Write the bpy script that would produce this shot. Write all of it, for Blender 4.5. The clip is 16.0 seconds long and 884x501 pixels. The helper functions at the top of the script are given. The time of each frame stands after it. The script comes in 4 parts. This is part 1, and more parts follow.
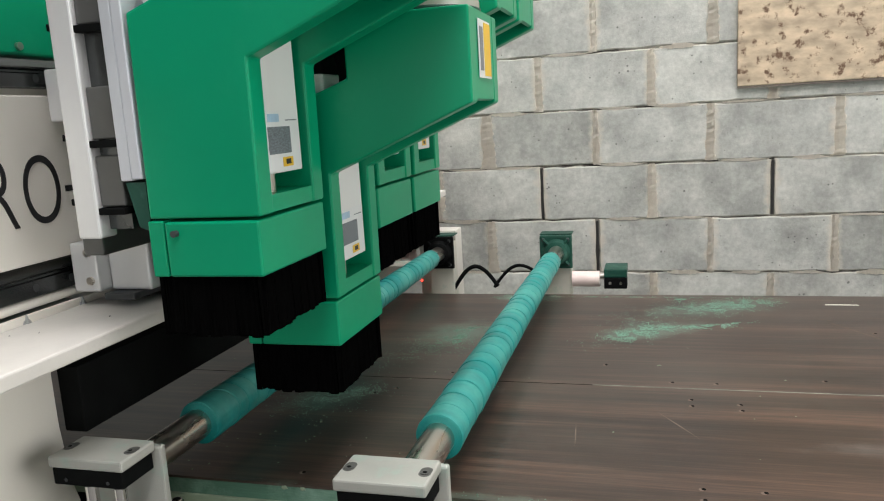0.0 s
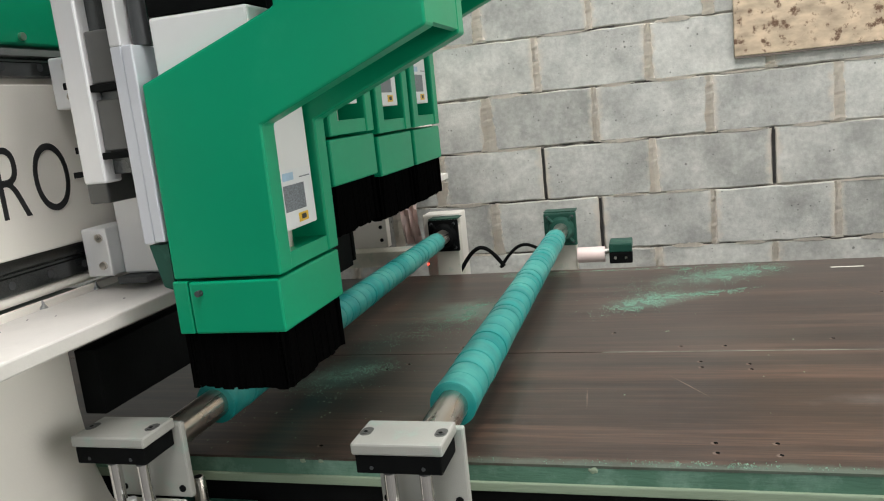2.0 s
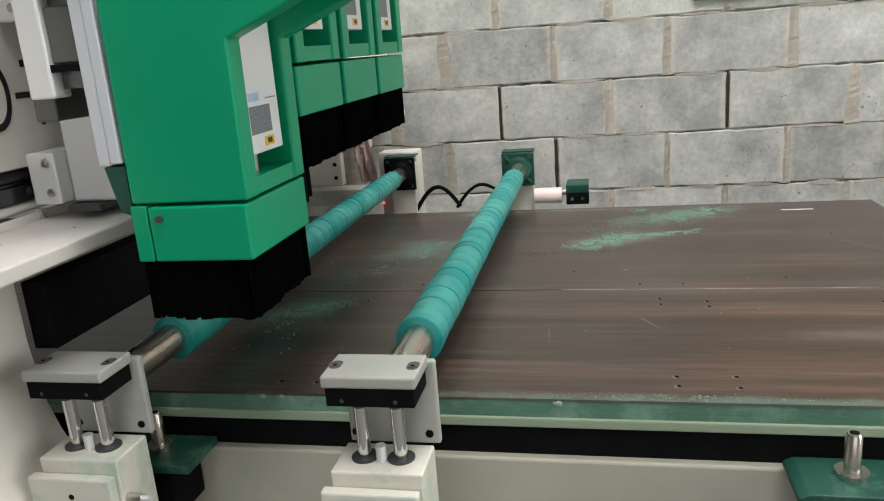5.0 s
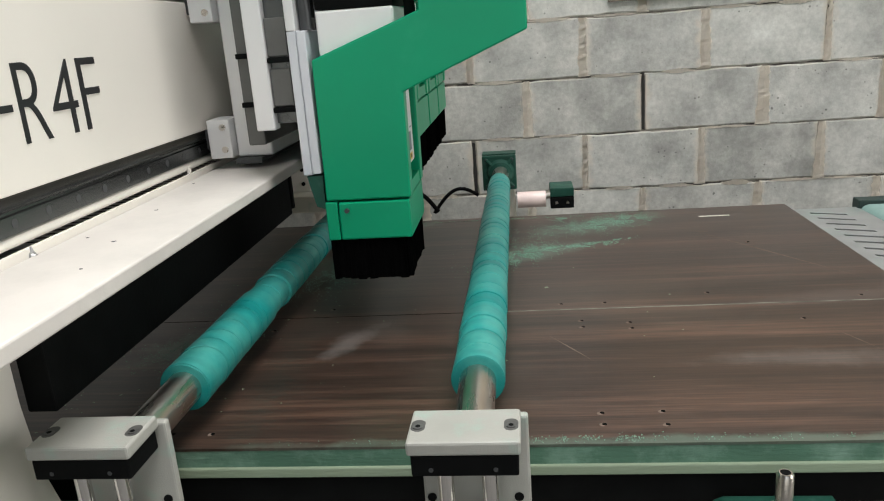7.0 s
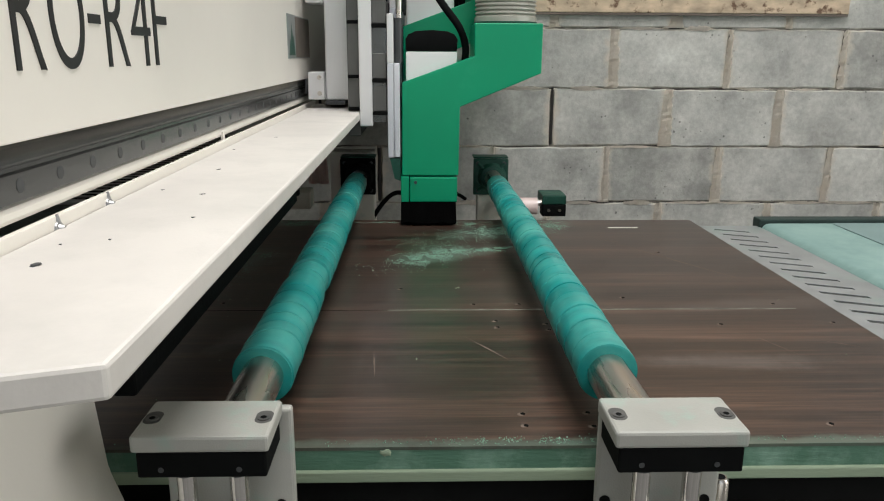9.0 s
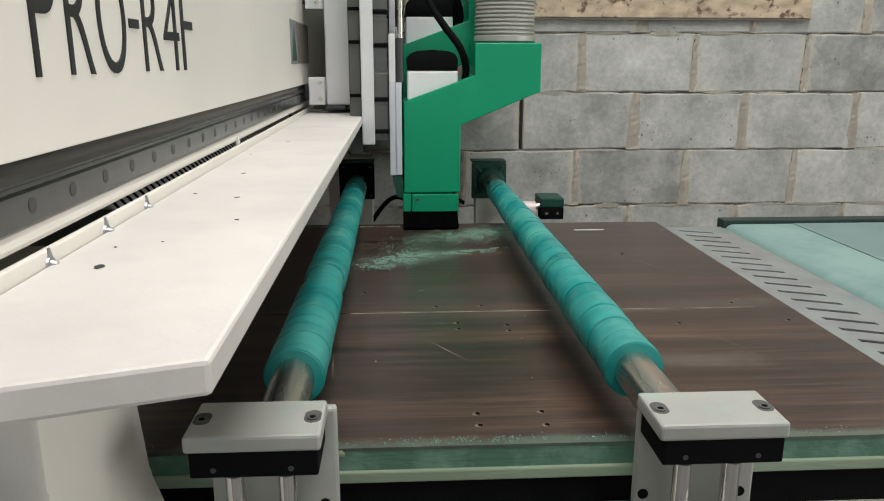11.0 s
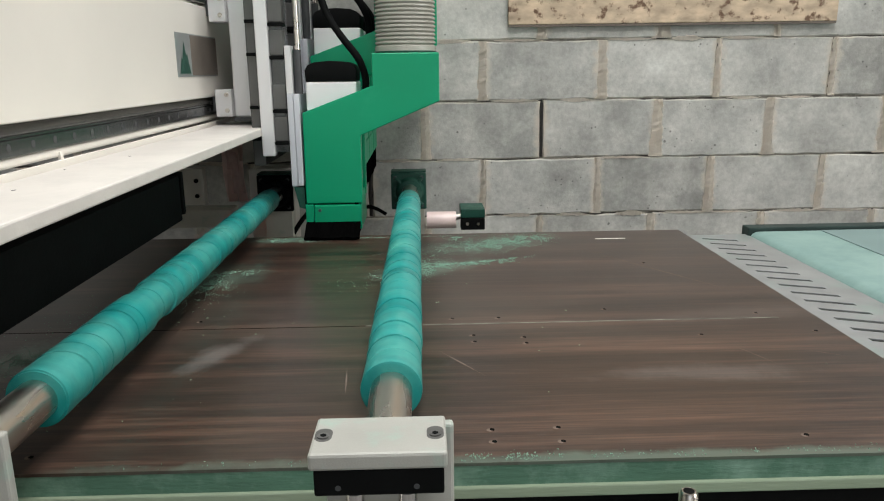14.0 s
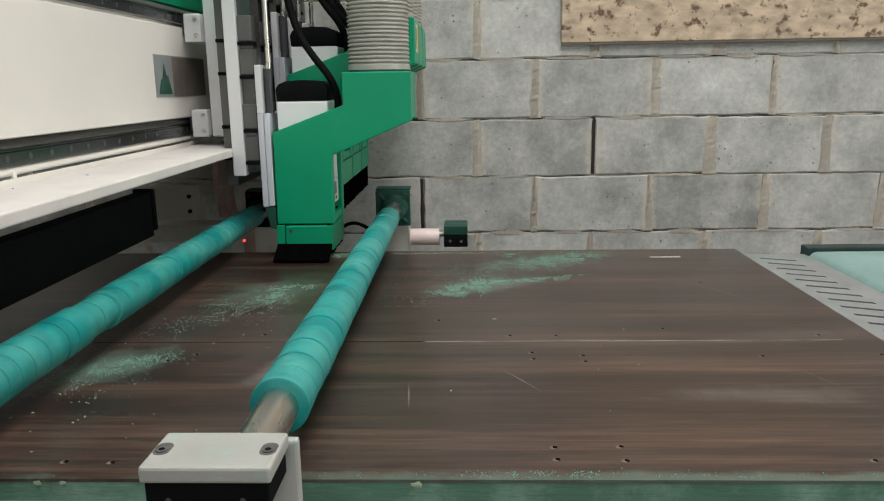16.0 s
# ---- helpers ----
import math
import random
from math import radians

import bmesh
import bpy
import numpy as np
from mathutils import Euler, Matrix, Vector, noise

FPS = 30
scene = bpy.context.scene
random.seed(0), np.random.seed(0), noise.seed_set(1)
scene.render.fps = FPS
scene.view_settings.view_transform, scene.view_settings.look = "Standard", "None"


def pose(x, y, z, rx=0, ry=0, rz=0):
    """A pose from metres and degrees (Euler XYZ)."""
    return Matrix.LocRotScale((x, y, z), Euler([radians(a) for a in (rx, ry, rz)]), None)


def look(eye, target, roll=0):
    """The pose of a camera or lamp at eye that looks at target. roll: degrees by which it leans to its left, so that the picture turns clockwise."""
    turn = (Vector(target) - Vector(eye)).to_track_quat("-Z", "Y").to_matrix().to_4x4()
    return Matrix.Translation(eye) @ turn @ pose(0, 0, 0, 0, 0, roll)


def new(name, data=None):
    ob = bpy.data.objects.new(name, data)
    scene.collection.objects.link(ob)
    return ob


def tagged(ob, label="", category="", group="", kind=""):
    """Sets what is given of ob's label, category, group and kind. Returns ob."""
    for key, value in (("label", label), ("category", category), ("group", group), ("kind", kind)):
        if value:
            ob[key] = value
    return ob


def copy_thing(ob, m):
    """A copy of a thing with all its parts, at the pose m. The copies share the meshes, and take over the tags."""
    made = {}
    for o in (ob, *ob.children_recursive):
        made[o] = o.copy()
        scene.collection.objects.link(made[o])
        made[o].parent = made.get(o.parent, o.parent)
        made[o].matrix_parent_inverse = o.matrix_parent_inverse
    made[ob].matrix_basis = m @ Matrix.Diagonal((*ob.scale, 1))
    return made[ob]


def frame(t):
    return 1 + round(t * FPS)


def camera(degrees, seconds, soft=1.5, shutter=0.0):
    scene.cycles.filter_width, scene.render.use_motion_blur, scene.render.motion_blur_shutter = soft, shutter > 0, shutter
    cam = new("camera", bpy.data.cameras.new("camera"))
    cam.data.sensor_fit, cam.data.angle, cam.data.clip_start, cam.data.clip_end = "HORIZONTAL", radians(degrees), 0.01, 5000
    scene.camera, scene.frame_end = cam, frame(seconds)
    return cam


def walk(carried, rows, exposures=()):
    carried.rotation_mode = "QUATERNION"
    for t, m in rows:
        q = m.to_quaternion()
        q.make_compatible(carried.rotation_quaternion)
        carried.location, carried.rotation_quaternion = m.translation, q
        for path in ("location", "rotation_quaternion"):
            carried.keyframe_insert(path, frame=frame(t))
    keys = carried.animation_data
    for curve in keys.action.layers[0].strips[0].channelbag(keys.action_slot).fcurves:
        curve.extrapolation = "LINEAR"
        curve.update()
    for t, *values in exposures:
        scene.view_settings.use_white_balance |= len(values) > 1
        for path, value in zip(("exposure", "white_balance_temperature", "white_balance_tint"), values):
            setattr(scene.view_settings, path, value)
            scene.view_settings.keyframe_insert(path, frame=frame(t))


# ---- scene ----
cam = camera(60.7, 16.0, soft=1.1)
PATH = [
    (0, (0.402, -0.999, 1.42), (-0.137, 0.894, 1.068), -3.4),
    (0.5, (0.408, -1.009, 1.427), (-0.16, 0.884, 1.122), -4.0),
    (1, (0.408, -1.02, 1.422), (-0.169, 0.873, 1.13), -4.4),
    (1.5, (0.414, -1.029, 1.41), (-0.157, 0.861, 1.092), -5.1),
    (2, (0.403, -1.021, 1.388), (-0.149, 0.866, 1.018), -6.0),
    (2.5, (0.389, -1.03, 1.382), (-0.135, 0.852, 0.952), -6.4),
    (3, (0.383, -1.024, 1.373), (-0.116, 0.856, 0.905), -6.1),
    (3.5, (0.378, -1.019, 1.37), (-0.097, 0.86, 0.877), -5.5),
    (4, (0.369, -1.029, 1.374), (-0.088, 0.85, 0.864), -5.2),
    (6.3, (0.366, -0.971, 1.361), (0.028, 0.921, 0.806), -4.4),
    (6.5, (0.37, -0.968, 1.374), (0.053, 0.925, 0.813), -4.6),
    (7, (0.373, -0.897, 1.397), (0.151, 1.01, 0.839), -4.3),
    (7.5, (0.37, -0.832, 1.364), (0.257, 1.084, 0.805), -2.8),
    (8, (0.34, -0.818, 1.315), (0.316, 1.108, 0.776), -1.1),
    (8.5, (0.335, -0.806, 1.311), (0.366, 1.126, 0.793), -0.0),
    (11, (0.372, -0.817, 1.308), (0.482, 1.119, 0.818), 0.1),
    (11.5, (0.385, -0.813, 1.306), (0.498, 1.121, 0.81), -0.1),
    (12, (0.395, -0.802, 1.303), (0.515, 1.13, 0.801), -0.3),
    (12.5, (0.399, -0.8, 1.307), (0.514, 1.131, 0.8), -0.4),
    (13, (0.406, -0.779, 1.292), (0.499, 1.157, 0.796), -0.6),
    (13.5, (0.394, -0.79, 1.302), (0.464, 1.15, 0.818), -0.7),
    (14, (0.389, -0.798, 1.308), (0.434, 1.146, 0.84), -0.8),
    (14.5, (0.388, -0.811, 1.314), (0.404, 1.136, 0.858), -0.9),
    (15, (0.38, -0.814, 1.315), (0.365, 1.136, 0.87), -0.9),
    (15.5, (0.369, -0.819, 1.321), (0.325, 1.132, 0.883), -0.9),
    (16, (0.36, -0.818, 1.32), (0.291, 1.134, 0.889), -0.9),
]
# the clip's camera stops down as the pale beam fills its picture
EXPOSURES = [(0, -0.10), (3, -0.12), (4, -0.13), (6.5, -0.30), (8, -0.46), (11, -0.57), (13, -0.42), (14.3, -0.37), (16, -0.55)]
walk(cam, [(t, look(eye, target, roll)) for t, eye, target, roll in PATH], EXPOSURES)

# ---- light ----
world = bpy.data.worlds.new("workshop_sky")
scene.world = world
world.use_nodes = True
wn = world.node_tree.nodes
sky = wn.new("ShaderNodeTexSky")
sky.sky_type, sky.sun_disc = "NISHITA", False
sky.sun_elevation, sky.sun_rotation = radians(55), radians(200)
world.node_tree.links.new(sky.outputs[0], wn["Background"].inputs[0])
wn["Background"].inputs[1].default_value = 0.1


def area(name, x, y, z, sx, sy, power, target, color=(1, 1, 1)):
    lamp = bpy.data.lights.new(name, "AREA")
    lamp.shape, lamp.size, lamp.size_y, lamp.energy, lamp.color = "RECTANGLE", sx, sy, power, color
    ob = new(name, lamp)
    ob.matrix_world = look((x, y, z), target)
    return ob


# roof-light strips and the open gate behind the viewer
area("skylight_light", -1.4, 0.4, 4.40, 1.6, 3.4, 45, (-1.4, 0.4, 0), (1.0, 0.972, 0.952))
area("skylight_light", 0.9, -0.5, 4.40, 1.6, 4.4, 245, (0.9, -0.5, 0), (1.0, 0.972, 0.952))
area("gate_light", 0.6, -5.9, 1.9, 4.2, 3.4, 40, (0.6, 0, 1.7), (0.98, 1.0, 1.0))

area("side_gate_light", 6.95, -1.6, 2.1, 4.4, 3.4, 270, (0.5, -0.2, 1.2), (1.0, 0.975, 0.93))


# ---- materials ----
def material(name, color, rough=0.5, metal=0.0, var=0.12, scale=6.0, bump=0.0, bump_scale=120.0, stain=None, stain_amount=0.5,
             stain_scale=3.0, stretch=(1, 1, 1), per_object=0.0, coat=0.0, rough_var=0.08, stain_edge=0.12, spec=0.5):
    m = bpy.data.materials.new(name)
    m.use_nodes = True
    nt = m.node_tree
    n, l = nt.nodes, nt.links
    bsdf = n["Principled BSDF"]
    coord = n.new("ShaderNodeTexCoord")
    mapping = n.new("ShaderNodeMapping")
    mapping.inputs["Scale"].default_value = stretch
    l.new(coord.outputs["Object"], mapping.inputs[0])
    big = n.new("ShaderNodeTexNoise")
    big.inputs["Scale"].default_value, big.inputs["Detail"].default_value = scale, 6
    l.new(mapping.outputs[0], big.inputs["Vector"])
    ramp = n.new("ShaderNodeValToRGB")
    e = ramp.color_ramp.elements
    e[0].position, e[1].position = 0.3, 0.7
    e[0].color = (*[c * (1 - var) for c in color], 1)
    e[1].color = (*[min(1, c * (1 + var)) for c in color], 1)
    l.new(big.outputs[0], ramp.inputs[0])
    out = ramp.outputs[0]
    if per_object:
        info = n.new("ShaderNodeObjectInfo")
        mr = n.new("ShaderNodeMapRange")
        mr.inputs[3].default_value, mr.inputs[4].default_value = 1 - per_object, 1 + per_object
        l.new(info.outputs["Random"], mr.inputs[0])
        mul = n.new("ShaderNodeVectorMath")
        mul.operation = "SCALE"
        l.new(out, mul.inputs[0]), l.new(mr.outputs[0], mul.inputs["Scale"])
        out = mul.outputs[0]
    if stain:
        sn = n.new("ShaderNodeTexNoise")
        sn.inputs["Scale"].default_value, sn.inputs["Detail"].default_value, sn.inputs["Roughness"].default_value = stain_scale, 9, 0.65
        l.new(coord.outputs["Object"], sn.inputs["Vector"])
        mr = n.new("ShaderNodeMapRange")
        mr.inputs[1].default_value, mr.inputs[2].default_value = 1 - stain_amount - stain_edge, 1 - stain_amount + stain_edge
        l.new(sn.outputs[0], mr.inputs[0])
        mix = n.new("ShaderNodeMix")
        mix.data_type = "RGBA"
        mix.inputs[7].default_value = (*stain, 1)
        l.new(mr.outputs[0], mix.inputs[0]), l.new(out, mix.inputs[6])
        out = mix.outputs[2]
    l.new(out, bsdf.inputs["Base Color"])
    fine = n.new("ShaderNodeTexNoise")
    fine.inputs["Scale"].default_value, fine.inputs["Detail"].default_value = bump_scale, 4
    l.new(mapping.outputs[0], fine.inputs["Vector"])
    rr = n.new("ShaderNodeMapRange")
    rr.inputs[3].default_value, rr.inputs[4].default_value = max(0.02, rough - rough_var), min(1, rough + rough_var)
    l.new(big.outputs[0], rr.inputs[0])
    l.new(rr.outputs[0], bsdf.inputs["Roughness"])
    bsdf.inputs["Metallic"].default_value = metal
    bsdf.inputs["Coat Weight"].default_value = coat
    bsdf.inputs["Specular IOR Level"].default_value = spec
    if bump:
        b = n.new("ShaderNodeBump")
        b.inputs["Strength"].default_value, b.inputs["Distance"].default_value = bump, 0.002
        l.new(fine.outputs[0], b.inputs["Height"])
        l.new(b.outputs[0], bsdf.inputs["Normal"])
    return m


GREEN = material("green_paint", (0.0, 0.285, 0.137), 0.34, spec=0.30, var=0.07, scale=4, bump=0.55, bump_scale=7, rough_var=0.12, stain=(0.012, 0.32, 0.165), stain_amount=0.32, stain_scale=7, stain_edge=0.12)
DARK_GREEN = material("dark_green_paint", (0.010, 0.058, 0.040), 0.45, var=0.2, scale=9, bump=0.15, spec=0.3, stain=(0.08, 0.18, 0.14), stain_amount=0.36, stain_scale=14)
CREAM = material("cream_paint", (0.74, 0.71, 0.645), 0.42, var=0.04, scale=3, bump=0.08, bump_scale=300)
SHELF_PAINT = material("dusty_shelf_paint", (0.66, 0.63, 0.585), 0.5, var=0.06, scale=5, bump=0.08, bump_scale=260, stain=(0.56, 0.54, 0.50), stain_amount=0.42, stain_scale=6)
# cream with green dust, its base darkened for the table overhang's shade
FRAME_CREAM = material("weathered_frame_paint", (0.40, 0.385, 0.315), 0.55, var=0.10, scale=5, bump=0.15, stain=(0.27, 0.34, 0.27), stain_amount=0.30, stain_scale=6)
BOLT = material("zinc_bolt", (0.40, 0.40, 0.39), 0.38, metal=0.85, var=0.15, scale=60)
CHROME = material("hard_chrome", (0.70, 0.69, 0.68), 0.10, metal=1.0, var=0.05, scale=30, rough_var=0.04)
ANODISED = material("anodised_aluminium", (0.60, 0.62, 0.66), 0.42, metal=0.3, var=0.05, scale=10, bump=0.08, stretch=(1, 1, 0.1))
CREAM_DIRTY = material("dusty_cream_paint", (0.62, 0.60, 0.52), 0.55, var=0.08, scale=7, bump=0.15, stain=(0.25, 0.42, 0.34), stain_amount=0.36, stain_scale=10)
PLATE = material("bracket_grey_paint", (0.36, 0.36, 0.325), 0.45, var=0.08, scale=14, bump=0.2, bump_scale=500, stain=(0.30, 0.42, 0.36), stain_amount=0.33, stain_scale=24)
STEEL = material("turned_steel", (0.62, 0.58, 0.53), 0.28, metal=1.0, var=0.12, scale=20, bump=0.1, bump_scale=400, stretch=(1, 0.15, 1))
GREY_STEEL = material("grey_machined_steel", (0.11, 0.11, 0.105), 0.45, metal=0.4, var=0.15, scale=12, bump=0.08)
# dark grey that paints the depth of the bolt slots
SLOT_GREY = material("oiled_slot_steel", (0.075, 0.075, 0.07), 0.6, var=0.2, scale=40)
RAIL = material("rail_steel", (0.105, 0.11, 0.11), 0.26, metal=0.85, var=0.2, scale=8, bump=0.08, stretch=(1, 0.1, 1))
ALU = material("brushed_aluminium", (0.70, 0.70, 0.70), 0.45, metal=0.4, var=0.06, scale=10, bump=0.1, stretch=(1, 1, 0.1))
BLACK = material("black_rubber", (0.004, 0.0045, 0.0045), 0.7, var=0.3, scale=20, bump=0.2, spec=0.07)
# bristle black, also used to paint the shade seen through the plate's slots
BRISTLE_AND_SHADE = material("black_bristle", (0.002, 0.002, 0.002), 0.9, spec=0.0, var=0.4, scale=300, bump=0.9, bump_scale=500, stretch=(1, 1, 0.04))
DARK = material("dark_grey_metal", (0.055, 0.058, 0.06), 0.5, metal=0.3, var=0.2, scale=12, bump=0.1)
MOTOR = material("motor_white_enamel", (0.72, 0.73, 0.72), 0.4, var=0.03, scale=8, bump=0.06)
LABEL = material("printed_label", (0.70, 0.72, 0.72), 0.35, var=0.04, scale=30)
LABEL_BLUE = material("label_blue_print", (0.36, 0.52, 0.66), 0.4, var=0.1, scale=60)
LABEL_GREY = material("label_table_print", (0.16, 0.18, 0.20), 0.4, var=0.45, scale=220, stretch=(1, 1, 3))
YELLOW = material("warning_yellow", (0.75, 0.47, 0.03), 0.4, var=0.08, scale=40)
INK = material("black_lettering", (0.015, 0.015, 0.016), 0.45, var=0.2, scale=40)
FILM = material("teal_stretch_film", (0.005, 0.225, 0.212), 0.38, var=0.30, scale=30, bump=0.3, bump_scale=50, stain=(0.085, 0.37, 0.315), stain_amount=0.43, stain_scale=7, stain_edge=0.14, stretch=(0.25, 1, 0.25), spec=0.4)
DUST = material("green_saw_dust", (0.21, 0.36, 0.275), 0.95, var=0.35, scale=150, bump=0.6, bump_scale=500)
EDGE_GREEN = material("green_mdf_edge", (0.075, 0.17, 0.115), 0.8, var=0.22, scale=18, bump=0.5, bump_scale=300, stretch=(0.2, 1, 1), stain=(0.22, 0.36, 0.28), stain_amount=0.42, stain_scale=9)
EDGE_PALE = material("pale_green_board_edge", (0.26, 0.33, 0.23), 0.8, var=0.12, scale=18, bump=0.4, bump_scale=300, stretch=(0.15, 1, 1))
MORTAR = material("sandy_mortar", (0.73, 0.69, 0.61), 0.95, per_object=0.12, var=0.12, scale=24, stain=(0.60, 0.53, 0.43), stain_amount=0.42, stain_scale=9, stain_edge=0.2, bump=0.4, bump_scale=120)
GAP = material("joint_mortar", (0.30, 0.28, 0.24), 0.95, var=0.3, scale=25, bump=0.6, stain=(0.05, 0.045, 0.04), stain_amount=0.50, stain_scale=5, stain_edge=0.06)
# near-black that paints the depth shade of joints without mortar
JOINT_SHADE = material("open_dark_joint", (0.022, 0.020, 0.018), 0.95, var=0.3, scale=30, bump=0.4)
PINK_FILM = material("pinkish_plastic_sheet", (0.82, 0.66, 0.62), 0.22, var=0.1, scale=12, bump=0.5, bump_scale=40)
BELT = material("pale_teal_belt", (0.15, 0.25, 0.235), 0.75, spec=0.2, var=0.12, scale=5, bump=0.15, stain=(0.25, 0.37, 0.34), stain_amount=0.5, stain_scale=2.4)
BELT_GREY = material("worn_belt", (0.19, 0.27, 0.26), 0.7, spec=0.25, var=0.1, scale=4, bump=0.1)
FRAME = material("grey_green_frame", (0.022, 0.040, 0.036), 0.5, var=0.2, scale=9, spec=0.3)
SLOTTED = material("galvanised_sheet", (0.27, 0.28, 0.275), 0.5, metal=0.2, var=0.12, scale=14, bump=0.1, stain=(0.25, 0.32, 0.29), stain_amount=0.4, stain_scale=9)
CONCRETE_FLOOR = material("concrete_floor", (0.20, 0.195, 0.18), 0.8, var=0.2, scale=2.5, bump=0.4, stain=(0.16, 0.15, 0.14), stain_amount=0.42, stain_scale=1.5)
PLASTER = material("grey_render", (0.36, 0.355, 0.335), 0.9, var=0.1, scale=2, bump=0.4)
ROOFING = material("roof_sheet", (0.34, 0.355, 0.355), 0.6, metal=0.2, var=0.08, scale=3, bump=0.1)
HOSE = material("clear_grey_hose", (0.36, 0.355, 0.31), 0.25, var=0.1, scale=10, bump=0.2)
BOARD = material("speckled_board", (0.47, 0.37, 0.26), 0.6, var=0.38, scale=26, bump=0.5, bump_scale=80, stain=(0.12, 0.065, 0.035), stain_amount=0.41, stain_scale=24, stain_edge=0.04, stretch=(0.5, 1, 1))
GROOVE = material("dust_filled_groove", (0.17, 0.175, 0.145), 0.85, var=0.5, scale=25, bump=0.3)
SCRATCH = material("pale_scratch", (0.17, 0.13, 0.105), 0.6, var=0.3, scale=60)
BOARD_EDGE = material("board_dark_edge", (0.13, 0.11, 0.09), 0.8, var=0.2, scale=12)


def red_led():
    m = bpy.data.materials.new("red_indicator")
    m.use_nodes = True
    b = m.node_tree.nodes["Principled BSDF"]
    b.inputs["Base Color"].default_value = (0.5, 0.01, 0.01, 1)
    b.inputs["Emission Color"].default_value = (1, 0.05, 0.03, 1)
    b.inputs["Emission Strength"].default_value = 4
    return m


def concrete_block():
    m = material("hollow_concrete_block", (0.395, 0.400, 0.372), 0.95, var=0.22, scale=4, bump=0.4, bump_scale=160, per_object=0.26, stain_edge=0.2,
                 stain=(0.57, 0.565, 0.52), stain_amount=0.38, stain_scale=5)
    nt = m.node_tree
    n, l = nt.nodes, nt.links
    bsdf = n["Principled BSDF"]
    old = bsdf.inputs["Base Color"].links[0].from_socket
    coord = n.new("ShaderNodeTexCoord")
    info = n.new("ShaderNodeObjectInfo")
    far = n.new("ShaderNodeVectorMath")
    far.operation = "MULTIPLY_ADD"
    far.inputs[1].default_value = (37, 53, 71)
    l.new(info.outputs["Random"], far.inputs[0]), l.new(coord.outputs["Object"], far.inputs[2])
    for node in n:
        if node.type == "TEX_NOISE":
            l.new(far.outputs[0], node.inputs["Vector"])

    def noise_of(scale, detail, rough=0.55):
        t = n.new("ShaderNodeTexNoise")
        t.inputs["Scale"].default_value, t.inputs["Detail"].default_value, t.inputs["Roughness"].default_value = scale, detail, rough
        l.new(far.outputs[0], t.inputs["Vector"])
        return t.outputs[0]

    def ranged(src, a, b, c, d):
        r = n.new("ShaderNodeMapRange")
        for k, v in zip((1, 2, 3, 4), (a, b, c, d)):
            r.inputs[k].default_value = v
        l.new(src, r.inputs[0])
        return r.outputs[0]

    def math_of(kind, a, b):
        o = n.new("ShaderNodeMath")
        o.operation = kind
        for k, v in enumerate((a, b)):
            if isinstance(v, float):
                o.inputs[k].default_value = v
            else:
                l.new(v, o.inputs[k])
        return o.outputs[0]

    # scattered dark pits, soft grit, a few darker rubbed patches
    pit = n.new("ShaderNodeTexVoronoi")
    pit.inputs["Scale"].default_value = 48
    l.new(far.outputs[0], pit.inputs["Vector"])
    pits = ranged(math_of("ADD", pit.outputs["Distance"], noise_of(13, 2)), 0.43, 0.54, 0.40, 1.0)
    tone = math_of("MULTIPLY", pits, ranged(noise_of(55, 7, 0.68), 0.3, 0.7, 0.82, 1.12))
    tone = math_of("MULTIPLY", tone, ranged(noise_of(9, 6, 0.62), 0.35, 0.65, 0.80, 1.10))
    sc = n.new("ShaderNodeVectorMath")
    sc.operation = "SCALE"
    l.new(old, sc.inputs[0]), l.new(tone, sc.inputs["Scale"])
    # mortar smeared over the ends and the long edges
    xyz = n.new("ShaderNodeSeparateXYZ")
    l.new(coord.outputs["Object"], xyz.inputs[0])
    rag = noise_of(26, 6, 0.65)
    ends = math_of("ADD", math_of("ABSOLUTE", xyz.outputs[0], 0.0), math_of("MULTIPLY", rag, 0.075))
    long_edge = math_of("ADD", math_of("ABSOLUTE", xyz.outputs[2], 0.0), math_of("MULTIPLY", rag, 0.035))
    smear = math_of("MAXIMUM", ranged(ends, 0.226, 0.250, 0.0, 0.75), ranged(long_edge, 0.119, 0.130, 0.0, 0.6))
    mix = n.new("ShaderNodeMix")
    mix.data_type = "RGBA"
    mix.inputs[7].default_value = (0.53, 0.48, 0.40, 1)
    l.new(smear, mix.inputs[0]), l.new(sc.outputs[0], mix.inputs[6])
    l.new(mix.outputs[2], bsdf.inputs["Base Color"])
    return m


